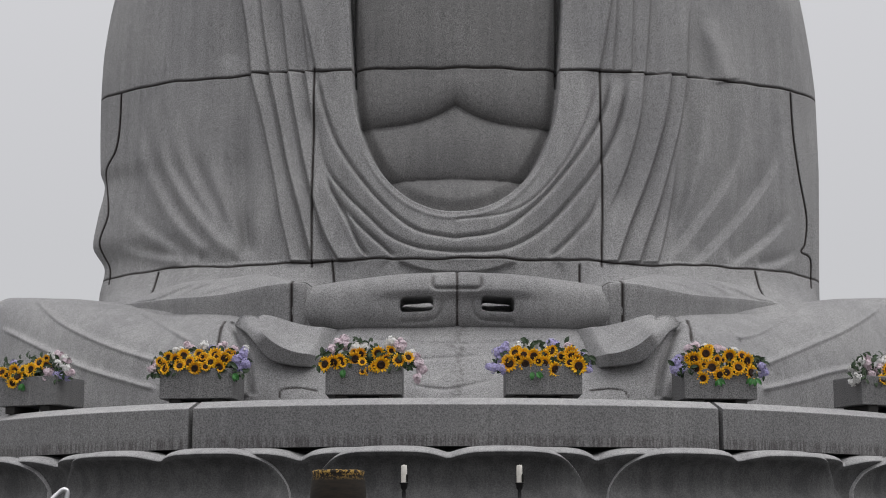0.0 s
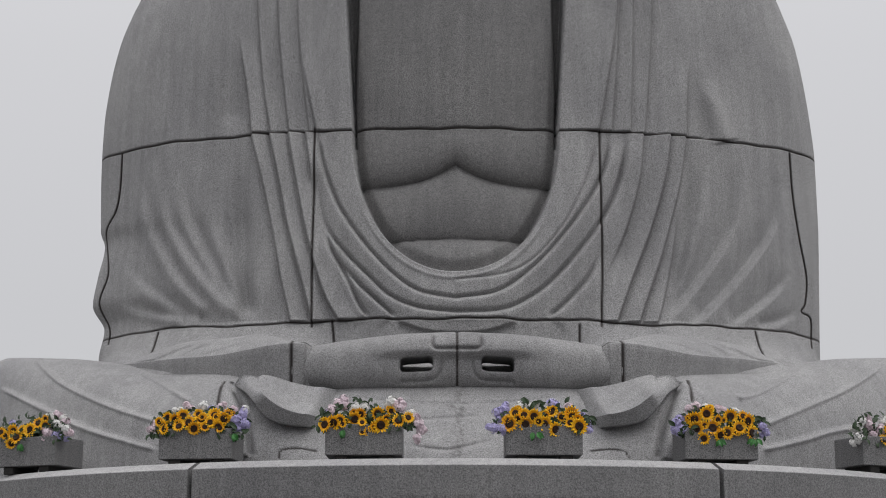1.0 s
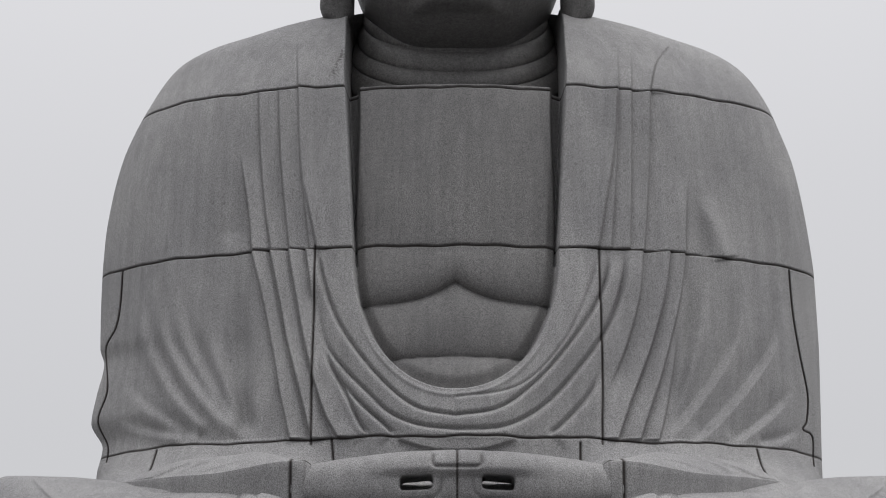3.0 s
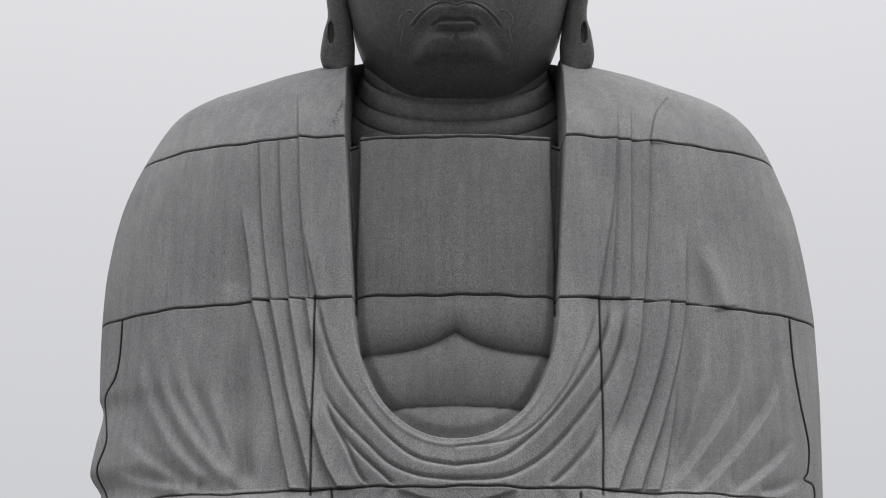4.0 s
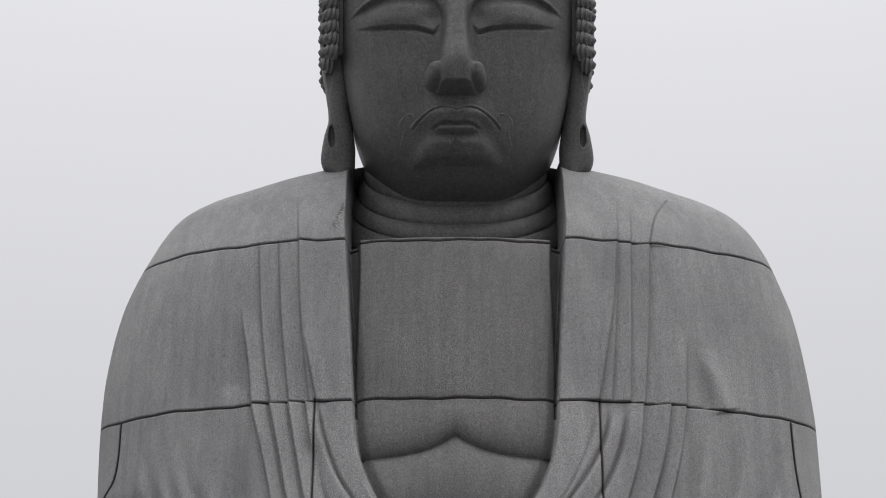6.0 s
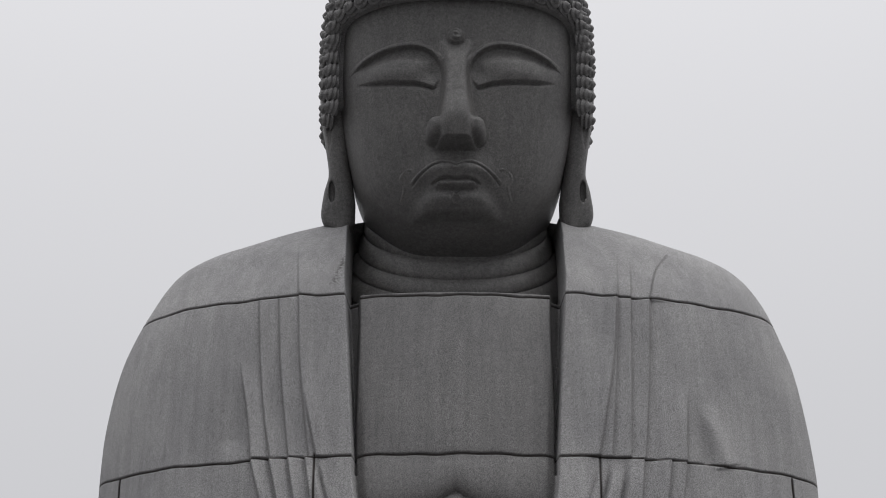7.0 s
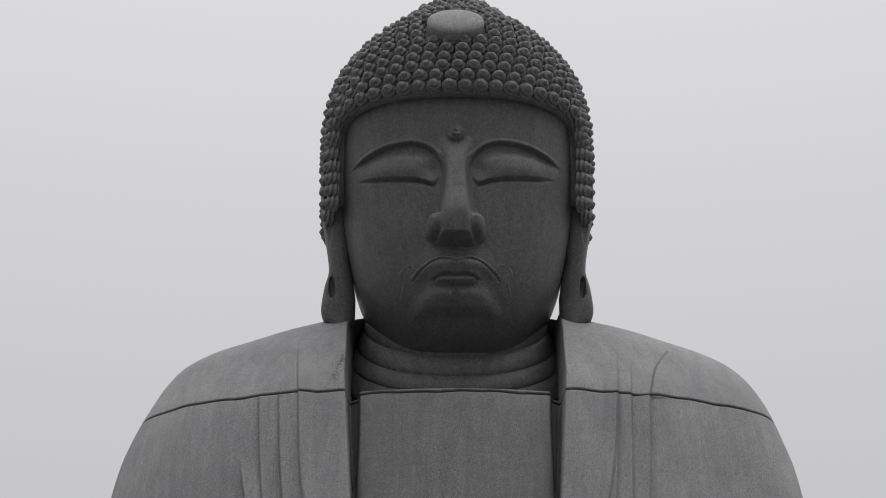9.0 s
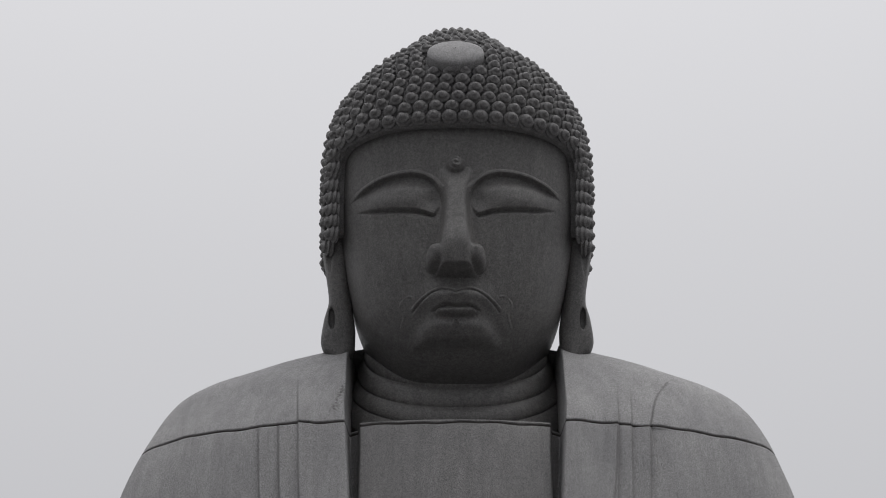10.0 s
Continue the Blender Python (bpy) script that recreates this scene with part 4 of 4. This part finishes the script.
def turned(profile, a0, a1, n, pale=-1):
    """Turns a closed profile of (radius, height) round the seat's axis, from one angle to another, with end faces. 0 looks at the camera."""
    bm = bmesh.new()
    rings = []
    for i in range(n + 1):
        a = radians(a0 + (a1 - a0) * i / n)
        rings.append([bm.verts.new((r * math.sin(a), -r * math.cos(a), z)) for r, z in profile])
    m = len(profile)
    for p, q in zip(rings, rings[1:]):
        for j in range(m):
            bm.faces.new((p[j], q[j], q[(j + 1) % m], p[(j + 1) % m])).material_index = 1 if j == pale else 0
    bm.faces.new(rings[0])
    bm.faces.new(rings[-1][::-1])
    bmesh.ops.recalc_face_normals(bm, faces=bm.faces)
    return bm


def petal_mesh(name, span, tall, foot, lean, thick, notch, base, flat):
    """A lotus petal with a heart-shaped double lip, bulging below and curling out at its lip."""
    nu, nv = 96, 34
    u = np.linspace(-1, 1, nu)[None, :]
    v = np.linspace(0, 1, nv)[:, None]
    lobe = np.abs(u)
    drop = np.clip((lobe - flat) / (1 - flat), 0, 1)
    lip = tall - notch * np.exp(-(lobe / 0.11) ** 1.4) - 1.5 * (1 - np.sqrt(np.clip(1 - drop ** 4.0, 0, 1)))
    z = foot + (lip - foot) * v
    out = curve([foot, 2.2, 2.85, 3.2, 3.5, 3.78, tall], [0.0, 0.35, 0.42, 0.28, 0.09, 0.17, 0.45], z) * lean
    out = out - 0.10 * np.exp(-(lobe / 0.07) ** 2) * step(2.6, 3.6, z) - 0.10 * lobe ** 4
    r = base + out
    a = radians(span) * u
    rows = [np.stack([r * np.sin(a), -r * np.cos(a), z], -1)]
    # rounded lip, then the back of the petal
    last, z1, u1 = r[-1:], z[-1:], a
    side = np.sign(u) * drop ** 3
    for inward, up in ((0.012, 0.022), (0.05, 0.050), (0.12, 0.080), (0.22, 0.104), (0.30, 0.112), (thick, 0.112)):
        q = last - inward
        b = u1 + side * 0.0
        rows.append(np.stack([q * np.sin(b), -q * np.cos(b), z1 + up * (1 - drop ** 2)], -1))
    pts = np.concatenate(rows, 0)
    nv = len(pts)
    me = raw(name, pts.reshape(-1, 3), lattice(nv, nu))
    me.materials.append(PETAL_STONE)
    me.materials.append(SKYLIT_STONE)
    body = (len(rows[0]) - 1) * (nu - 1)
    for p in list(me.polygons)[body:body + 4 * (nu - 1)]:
        p.material_index = 1        # the lip, light from the sky painted in as paler stone
    return me


def lotus_seat():
    seat = new("lotus_seat")
    seat.matrix_basis = SEAT
    tagged(seat, "round carved granite lotus seat with double-lobed petals", "pedestal")
    # top course in eight slabs, each bevel coloured lighter to stand in for skylight
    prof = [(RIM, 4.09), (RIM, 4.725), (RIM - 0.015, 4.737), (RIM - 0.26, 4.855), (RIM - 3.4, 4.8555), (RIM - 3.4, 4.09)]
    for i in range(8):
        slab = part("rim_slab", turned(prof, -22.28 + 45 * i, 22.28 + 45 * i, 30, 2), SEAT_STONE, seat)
        slab.data.materials.append(SKYLIT_STONE)
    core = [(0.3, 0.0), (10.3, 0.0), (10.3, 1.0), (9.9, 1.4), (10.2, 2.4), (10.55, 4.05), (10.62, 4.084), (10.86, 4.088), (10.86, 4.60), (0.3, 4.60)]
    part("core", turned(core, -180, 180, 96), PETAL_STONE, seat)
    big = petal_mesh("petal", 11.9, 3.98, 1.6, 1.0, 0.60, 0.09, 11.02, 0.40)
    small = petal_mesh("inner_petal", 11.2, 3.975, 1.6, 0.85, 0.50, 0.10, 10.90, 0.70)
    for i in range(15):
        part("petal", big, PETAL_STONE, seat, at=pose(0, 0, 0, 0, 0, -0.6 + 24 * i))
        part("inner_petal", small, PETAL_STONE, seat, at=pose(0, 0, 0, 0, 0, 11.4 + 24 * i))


lotus_seat()


# ---------------------------------------------------------------- planters and their flowers
def box(bm, x0, y0, z0, x1, y1, z1, soft=0.0):
    vs = [bm.verts.new((x, y, z)) for z in (z0, z1) for y in (y0, y1) for x in (x0, x1)]
    fs = [bm.faces.new([vs[i] for i in q]) for q in ((0, 2, 3, 1), (4, 5, 7, 6), (0, 1, 5, 4), (2, 6, 7, 3), (0, 4, 6, 2), (1, 3, 7, 5))]
    if soft:
        es = list({e for f in fs for e in f.edges})
        bmesh.ops.bevel(bm, geom=es, offset=soft, segments=2, affect="EDGES")


def stone_planter(m):
    pl = new("stone_planter")
    pl.matrix_basis = m
    tagged(pl, "rectangular grey granite planter on two low feet", "planter", "planters on the rim")
    bm = bmesh.new()
    w, d, h = 0.615, 0.42, 0.50
    rings = []
    for x, y, z in ((w - 0.01, d - 0.01, 0), (w, d, 0.01), (w, d, h - 0.012), (w - 0.012, d - 0.012, h), (w - 0.07, d - 0.07, h), (w - 0.075, d - 0.075, h - 0.12)):
        rings.append([bm.verts.new(p) for p in ((-x, -y, z), (x, -y, z), (x, y, z), (-x, y, z))])
    for p, q in zip(rings, rings[1:]):
        for j in range(4):
            bm.faces.new((p[j], p[(j + 1) % 4], q[(j + 1) % 4], q[j]))
    bm.faces.new(rings[0][::-1])
    bm.faces.new(rings[-1])
    trough = part("trough", bm, PLANTER_STONE, pl, at=pose(0, 0, 0.13))
    bm = bmesh.new()
    box(bm, -w + 0.08, -d + 0.08, h - 0.14, w - 0.08, d - 0.08, h - 0.05, 0.02)
    part("soil", bm, SOIL, pl, at=pose(0, 0, 0.13))
    for x in (-0.36, 0.36):
        bm = bmesh.new()
        box(bm, x - 0.10, -d + 0.05, 0, x + 0.10, d - 0.05, 0.133, 0.01)
        part("foot", bm, SHADED_FOOT, pl)
    return pl


def petal_ring(bm, r0, r1, n, lift, turn, wide):
    for i in range(n):
        a = turn + 2 * math.pi * i / n
        c, s = math.cos(a), math.sin(a)
        tip = r1 * RND.uniform(0.9, 1.08)
        mid = (r0 + tip) * 0.5
        curl = lift * RND.uniform(0.6, 1.4)
        rows = ((r0, wide * 0.5, 0.0), (mid, wide, curl * 0.6), (r0 * 0.25 + tip * 0.75, wide * 0.75, curl), (tip, 0.003, curl * 0.8))
        prev = None
        for r, w, z in rows:
            pair = (bm.verts.new((r * c - w * s, r * s + w * c, z)), bm.verts.new((r * c, r * s, z - w * 0.35)), bm.verts.new((r * c + w * s, r * s - w * c, z)))
            if prev:
                bm.faces.new((prev[0], prev[1], pair[1], pair[0]))
                bm.faces.new((prev[1], prev[2], pair[2], pair[1]))
            prev = pair


def sunflower_meshes():
    out = []
    for _ in range(3):
        bm = bmesh.new()
        petal_ring(bm, 0.050, 0.142, 15, 0.022, RND.random(), 0.020)
        petal_ring(bm, 0.050, 0.125, 13, 0.045, RND.random(), 0.019)
        me = bpy.data.meshes.new("petals")
        bm.to_mesh(me)
        bm.free()
        me.materials.append(PETAL_YELLOW)
        out.append(me)
    k = np.array([[0.060, -0.02], [0.063, 0.012], [0.054, 0.028], [0.036, 0.030], [0.024, 0.022], [0.001, 0.024]])
    a = np.linspace(0, 2 * np.pi, 18, endpoint=False)
    v = np.stack([k[:, :1] * np.cos(a), k[:, :1] * np.sin(a), k[:, 1:] + 0 * a], -1).reshape(-1, 3)
    disc = raw("disc", v, lattice(6, 18, True))
    disc.materials.append(DISC_BROWN)
    return out, disc


def cluster_meshes(name, mat, n):
    """A round head of many four-petalled florets."""
    out = []
    for _ in range(n):
        bm = bmesh.new()
        for i in range(34):
            z = 1 - 1.5 * (i + 0.5) / 34
            a = i * 2.39996
            q = math.sqrt(max(0, 1 - z * z))
            d = Vector((q * math.cos(a), q * math.sin(a), z))
            rad = 0.110 * RND.uniform(0.6, 1.2)
            p = d * rad
            m = d.to_track_quat("Z", "Y").to_matrix()
            t0 = RND.uniform(0, 1.5)
            for k in range(4):
                b = t0 + k * math.pi / 2
                w = 0.023
                tip = 0.050 * RND.uniform(0.8, 1.2)
                co = [(0, 0, 0), (0.6 * tip * math.cos(b) - w * math.sin(b), 0.6 * tip * math.sin(b) + w * math.cos(b), 0.007),
                      (tip * math.cos(b), tip * math.sin(b), 0.001), (0.6 * tip * math.cos(b) + w * math.sin(b), 0.6 * tip * math.sin(b) - w * math.cos(b), 0.007)]
                bm.faces.new([bm.verts.new(p + m @ Vector(c)) for c in co])
        me = bpy.data.meshes.new(name)
        bm.to_mesh(me)
        bm.free()
        me.materials.append(mat)
        out.append(me)
    return out


def leaf_mesh():
    bm = bmesh.new()
    prev = None
    for t, w, z in ((0, 0.004, 0), (0.25, 0.036, 0.015), (0.55, 0.044, 0.018), (0.8, 0.026, 0.006), (1, 0.002, -0.02)):
        row = [bm.verts.new((-w, 0.17 * t, z + 0.012)), bm.verts.new((0, 0.17 * t, z)), bm.verts.new((w, 0.17 * t, z + 0.012))]
        if prev:
            bm.faces.new((prev[0], prev[1], row[1], row[0]))
            bm.faces.new((prev[1], prev[2], row[2], row[1]))
        prev = row
    me = bpy.data.meshes.new("leaf")
    bm.to_mesh(me)
    bm.free()
    me.materials.append(LEAF_GREEN)
    return me


SUN_PETALS, SUN_DISC = sunflower_meshes()
HEADS = {"w": cluster_meshes("white_blossom", WHITE_FLORET, 2), "p": cluster_meshes("pink_blossom", PINK_FLORET, 2), "l": cluster_meshes("lilac_blossom", LILAC_FLORET, 2)}
HEAD_NAMES = {"w": "white_blossom", "p": "pink_blossom", "l": "lilac_blossom"}
LEAF = leaf_mesh()
LEAF_SHINY = LEAF.copy()
LEAF_SHINY.materials.clear()
LEAF_SHINY.materials.append(LEAF_BRIGHT)


def aim(p, d, size, spin=0.0):
    return Matrix.Translation(p) @ Vector(d).to_track_quat("Z", "Y").to_matrix().to_4x4() @ Matrix.Rotation(spin, 4, "Z") @ Matrix.Scale(size, 4)


def arrangement(m, label, suns, heads, sprig):
    """Cut flowers in a planter: sunflowers leaning over the front, clusters of small blossom round them, leaves below."""
    ar = new("flower_arrangement")
    ar.matrix_basis = m
    tagged(ar, label, "flowers", "flowers in the planters")
    small = [(x + RND.uniform(-0.11, 0.11), z + RND.uniform(-0.07, 0.10), size * RND.uniform(0.6, 0.75)) for x, z, size in suns[::2]]
    for x, z, size in suns + small:
        fl = new("sunflower")
        fl.parent = ar
        y = -0.27 + 0.45 * max(0, z - 0.02) + RND.uniform(-0.03, 0.03)
        fl.matrix_basis = aim((x, y, z), (x * 0.5 + RND.uniform(-0.4, 0.4), -1, 0.1 + RND.uniform(-0.45, 0.35)), size * 0.80, RND.uniform(0, 6))
        fl["label"] = "golden sunflower with a dark brown disc"
        part("petals", RND.choice(SUN_PETALS), PETAL_YELLOW, fl)
        part("disc", SUN_DISC, DISC_BROWN, fl, at=Matrix.Diagonal((1.04, 1.04, 1.1, 1.0)))
    for kind, x, z, size in heads:
        y = -0.20 + 0.55 * max(0, z) + RND.uniform(-0.05, 0.05)
        for k in range(2):
            dx, dz = (0, 0) if k == 0 else (RND.uniform(-0.09, 0.09), RND.uniform(-0.08, 0.09))
            part(HEAD_NAMES[kind], RND.choice(HEADS[kind]), WHITE_FLORET, ar,
                 at=aim((x + dx, y + 0.03 * k, z + dz), (RND.uniform(-0.7, 0.7), -0.8, 0.6), size * (0.74 if k == 0 else 0.56), RND.uniform(0, 6)))
    for i in range(150):
        x = RND.uniform(-0.78, 0.78)
        z = RND.uniform(-0.10, 0.40 - 0.40 * abs(x) ** 2)
        y = -0.23 + 0.45 * max(0, z) + RND.uniform(-0.05, 0.10)
        part("leaf", LEAF, LEAF_GREEN, ar, at=aim((x, y, z), (RND.uniform(-0.8, 0.8), -1, RND.uniform(-0.2, 0.9)), RND.uniform(0.5, 0.95), RND.uniform(0, 6)))
    for x, z in sprig:
        for k in range(4):
            part("leaf", LEAF_SHINY, LEAF_BRIGHT, ar, "fresh green leaf hanging over the edge",
                 at=aim((x + RND.uniform(-0.05, 0.05), -0.31 + RND.uniform(-0.02, 0.01), z), (RND.uniform(-0.4, 0.4), -1, 0.2), 0.85, math.pi + RND.uniform(-0.9, 0.9)))
    # dark mass of stems inside
    bm = bmesh.new()
    for i in range(120):
        x, z = RND.uniform(-0.52, 0.52), RND.uniform(0.0, 0.22)
        a = Vector((x, RND.uniform(-0.12, 0.12), -0.12))
        b = Vector((x * 1.25, -0.18 + 0.5 * z + RND.uniform(0, 0.2), z))
        side = Vector((0.010, 0, 0))
        bm.faces.new([bm.verts.new(p) for p in (a - side, a + side, b + side * 2, b - side * 2)])
    part("stems", bm, LEAF_GREEN, ar)["kind"] = "stuff"


# middle of each planter's front, and how far it is turned
PLACES = ((-7.20, 30.22, -22), (-4.08, 28.85, -7), (-1.28, 28.15, -1), (1.63, 28.15, 1), (4.60, 28.93, 7), (7.75, 30.20, 22))
PLANT = [
    ("sunflowers with white, pink and lilac blossom, white massed at one end",
     [(-0.42, 0.02, 1.1), (-0.30, 0.12, 1.15), (-0.20, 0.0, 1.2), (-0.52, 0.1, 0.9), (0.05, 0.12, 1.2), (-0.28, -0.10, 1.0), (0.18, 0.24, 1.0), (0.32, 0.20, 0.9), (-0.10, 0.14, 0.8)],
     "p-.85,.04,1 p-.75,-.02,.9 w-.55,.2,.8 l-.42,.26,.8 w.30,.36,.9 p.45,.38,.8 w.52,.22,1 p.62,.26,1 l.55,.02,1 p.42,.06,1 w.74,.12,1 p.78,.06,.9 l.66,.0,.9 w.60,.32,.8 p.36,-.04,.8", [(-0.05, -0.12)]),
    ("a wide bank of sunflowers with lilac blossom at one end",
     [(-0.55, 0.03, 1.2), (-0.50, 0.20, 0.9), (-0.36, 0.16, 1.1), (-0.24, 0.22, 1.1), (-0.28, 0.04, 1.0), (-0.12, 0.10, 1.15), (-0.02, 0.0, 1.1), (0.08, 0.16, 1.2), (0.02, 0.24, 0.9), (0.30, 0.22, 1.2), (0.38, 0.02, 1.2), (0.46, 0.16, 1.15), (0.24, 0.10, 0.9), (-0.62, 0.12, 0.8), (0.52, 0.24, 0.9), (0.16, 0.02, 0.8)],
     "p-.76,.0,.9 p-.70,.08,.8 w-.40,.32,.8 p-.18,.36,.9 w.06,.38,1 w.0,.32,.9 p.34,.36,.9 l.20,.34,.8 l.66,.14,1.1 l.74,.24,1 l.80,.08,1 l.68,.02,1 w.78,.30,.8 p.58,.34,.8", [(0.62, -0.1)]),
    ("sunflowers with white and pale pink blossom trailing at one side",
     [(-0.62, -0.01, 1.2), (-0.48, 0.02, 1.2), (-0.38, 0.06, 1.0), (-0.14, 0.08, 1.2), (-0.05, 0.16, 1.0), (-0.02, 0.02, 0.7), (0.08, -0.12, 0.8), (0.14, -0.08, 0.7), (0.28, -0.02, 1.3), (0.22, 0.18, 1.1), (0.36, 0.08, 0.8), (0.56, 0.05, 1.1), (0.44, 0.22, 0.7), (0.72, 0.10, 0.9)],
     "p-.44,.36,1 p-.34,.42,1 p-.30,.32,.9 p-.54,.22,.9 l-.60,.18,.8 w-.16,.26,1 w.0,.28,.9 w.44,.38,1.1 p.58,.28,1 p.62,.34,.8 p.82,.12,1 p.88,.0,1 p.92,-.1,.9 p.86,-.22,.8 w.78,.2,.8 p.74,-.02,.8", [(-0.32, -0.10)]),
    ("sunflowers edged with lilac blossom at both ends",
     [(-0.56, 0.0, 1.3), (-0.46, 0.18, 1.0), (-0.32, 0.14, 1.15), (-0.30, 0.0, 1.2), (-0.42, 0.08, 0.9), (-0.16, 0.12, 1.2), (0.0, 0.0, 1.3), (0.18, -0.09, 1.2), (0.12, 0.20, 1.0), (0.02, 0.14, 0.9), (0.44, 0.16, 1.3), (0.56, -0.04, 1.3), (0.42, 0.02, 0.9), (0.54, 0.06, 1.0), (0.28, 0.12, 0.8)],
     "l-.74,.2,1 l-.62,.24,1 l-.70,.08,.9 l-.80,-.06,1 l-.68,-.08,.9 w-.40,.3,.9 w-.24,.28,.9 w-.14,.32,.8 l.14,.34,1 l.22,.3,.8 l.62,.14,.9 l.70,.02,1 l.72,-.1,.8 p.40,.3,.7", [(-0.16, -0.14)]),
    ("sunflowers with lilac and pale pink blossom behind",
     [(-0.44, 0.16, 1.3), (-0.42, 0.0, 1.2), (-0.22, 0.26, 1.2), (-0.14, 0.02, 1.3), (-0.04, 0.16, 0.8), (-0.02, -0.10, 1.1), (0.10, -0.06, 1.1), (0.18, 0.22, 1.2), (0.30, 0.02, 1.2), (0.46, 0.14, 1.3), (0.52, -0.06, 1.3), (0.40, 0.22, 1.0), (-0.28, 0.06, 0.7), (-0.30, -0.16, 1.0)],
     "l-.72,.1,1.1 l-.64,.0,1 l-.74,.0,1 l-.66,.16,.9 p-.44,.36,1 p-.36,.40,.9 w-.18,.38,1 p.04,.36,1 w.30,.32,.9 p.14,.34,.8 l.72,.06,.8 l.80,-.04,.8 w.70,.14,.7 p.0,.3,.8", [(-0.06, -0.18), (0.56, -0.16)]),
    ("white and pink blossom beside sunflowers",
     [(0.0, 0.14, 1.2), (0.04, -0.02, 1.1), (0.18, 0.10, 1.2), (-0.16, -0.06, 1.0), (0.32, 0.0, 1.2), (0.44, 0.14, 1.1), (0.26, 0.22, 1.0), (0.56, 0.02, 1.0)],
     "w-.62,.14,1.1 w-.66,-.04,1.1 w-.56,-.08,.9 w-.48,.26,.9 p-.36,.2,1 p-.32,.04,1 p-.24,.28,.9 p-.14,.1,1 w.06,.32,1 w-.02,.26,.9 p.0,-.1,1 p.1,-.14,.9 l.6,.2,1 l.7,.05,1 w.4,.3,.9", [(0.3, -0.1)]),
]
for (px, py, turn), (words, suns, heads, sprig) in zip(PLACES, PLANT):
    m = pose(px, py, 4.856, 0, 0, turn) @ pose(0, 0.42, 0)
    stone_planter(m)
    listed = [(q[0], *(float(c) for c in q[1:].split(","))) for q in heads.split()]
    arrangement(m @ pose(0, -0.15, 0.63), words, suns, listed, sprig)


# ---------------------------------------------------------------- offerings in front of the seat
def spun(name, profile, n=28):
    k = np.array(profile, float)
    a = np.linspace(0, 2 * np.pi, n, endpoint=False)
    v = np.stack([k[:, :1] * np.cos(a), k[:, :1] * np.sin(a), k[:, 1:] + 0 * a], -1).reshape(-1, 3)
    return raw(name, v, lattice(len(k), n, True))


def offering_table():
    tb = new("offering_table")
    tb.matrix_basis = pose(0.0, 24.2, 0)
    tagged(tb, "plain grey granite offering table before the seat", "table")
    bm = bmesh.new()
    box(bm, -3.2, -0.7, 2.72, 3.2, 0.7, 2.9, 0.02)
    part("top", bm, SEAT_STONE, tb)
    bm = bmesh.new()
    box(bm, -3.0, -0.55, 0, 3.0, 0.55, 2.72, 0.02)
    part("base", bm, SEAT_STONE, tb)


def candle_stand(x):
    cs = new("candle_stand")
    cs.matrix_basis = pose(x, 24.0, 2.9)
    tagged(cs, "black iron candle stand with a partly burnt white candle", "candle", "candle stands")
    part("stand", spun("stand", [(0.001, 0), (0.11, 0.0), (0.11, 0.02), (0.03, 0.06), (0.022, 0.12), (0.036, 0.16), (0.022, 0.2), (0.024, 0.25), (0.045, 0.275), (0.026, 0.30),
                                 (0.028, 0.36), (0.022, 0.40), (0.045, 0.43), (0.05, 0.48), (0.066, 0.492), (0.066, 0.505), (0.001, 0.505)]), IRON, cs)
    part("candle", spun("candle", [(0.040, 0.50), (0.039, 0.56), (0.041, 0.64), (0.038, 0.73), (0.032, 0.745), (0.001, 0.74)]), WAX, cs, "white wax, melted at the top")
    bm = bmesh.new()
    box(bm, -0.032, -0.03, 0.735, 0.028, 0.02, 0.765, 0.008)
    part("wick", bm, CHAR, cs, "charred black wick")
    bm = bmesh.new()
    box(bm, 0.022, -0.04, 0.505, 0.056, -0.005, 0.62, 0.012)
    part("drip", bm, CHAR, cs, "sooty drip of wax")


def incense_tub():
    tub = new("incense_tub")
    tub.matrix_basis = pose(-1.43, 24.1, 2.93)
    tagged(tub, "dark lacquered tub with flakes of gold leaf", "tub")
    part("barrel", spun("barrel", [(0.001, 0), (0.34, 0), (0.37, 0.08), (0.385, 0.3), (0.37, 0.5), (0.345, 0.585), (0.355, 0.60), (0.355, 0.635), (0.33, 0.645), (0.31, 0.62), (0.30, 0.55), (0.001, 0.55)], 48), LACQUER, tub)
    part("hoop", spun("hoop", [(0.386, 0.08), (0.394, 0.085), (0.397, 0.13), (0.386, 0.135)], 48), IRON, tub)


def handrail():
    rail = new("handrail")
    rail.matrix_basis = pose(-5.06, 23.6, 0.07)
    tagged(rail, "brushed steel handrail with a rounded bend", "railing")
    cu = bpy.data.curves.new("tube", "CURVE")
    cu.dimensions, cu.bevel_depth, cu.bevel_resolution, cu.use_fill_caps = "3D", 0.033, 5, True
    sp = cu.splines.new("BEZIER")
    pts = [(-0.9, -0.5, 1.9), (-0.08, -0.02, 3.17), (0.02, 0.0, 3.22), (0.04, 0.0, 3.1), (0.04, 0.0, -0.07)]
    sp.bezier_points.add(len(pts) - 1)
    for b, co in zip(sp.bezier_points, pts):
        b.co, b.handle_left_type, b.handle_right_type = co, "AUTO", "AUTO"
    ob = new("tube", cu)
    dg = bpy.context.evaluated_depsgraph_get()
    me = bpy.data.meshes.new_from_object(ob.evaluated_get(dg))
    bpy.data.objects.remove(ob)
    me.polygons.foreach_set("use_smooth", np.ones(len(me.polygons), bool))
    part("tube", me, STEEL, rail)


offering_table()
candle_stand(-0.53)
candle_stand(1.04)
incense_tub()
handrail()
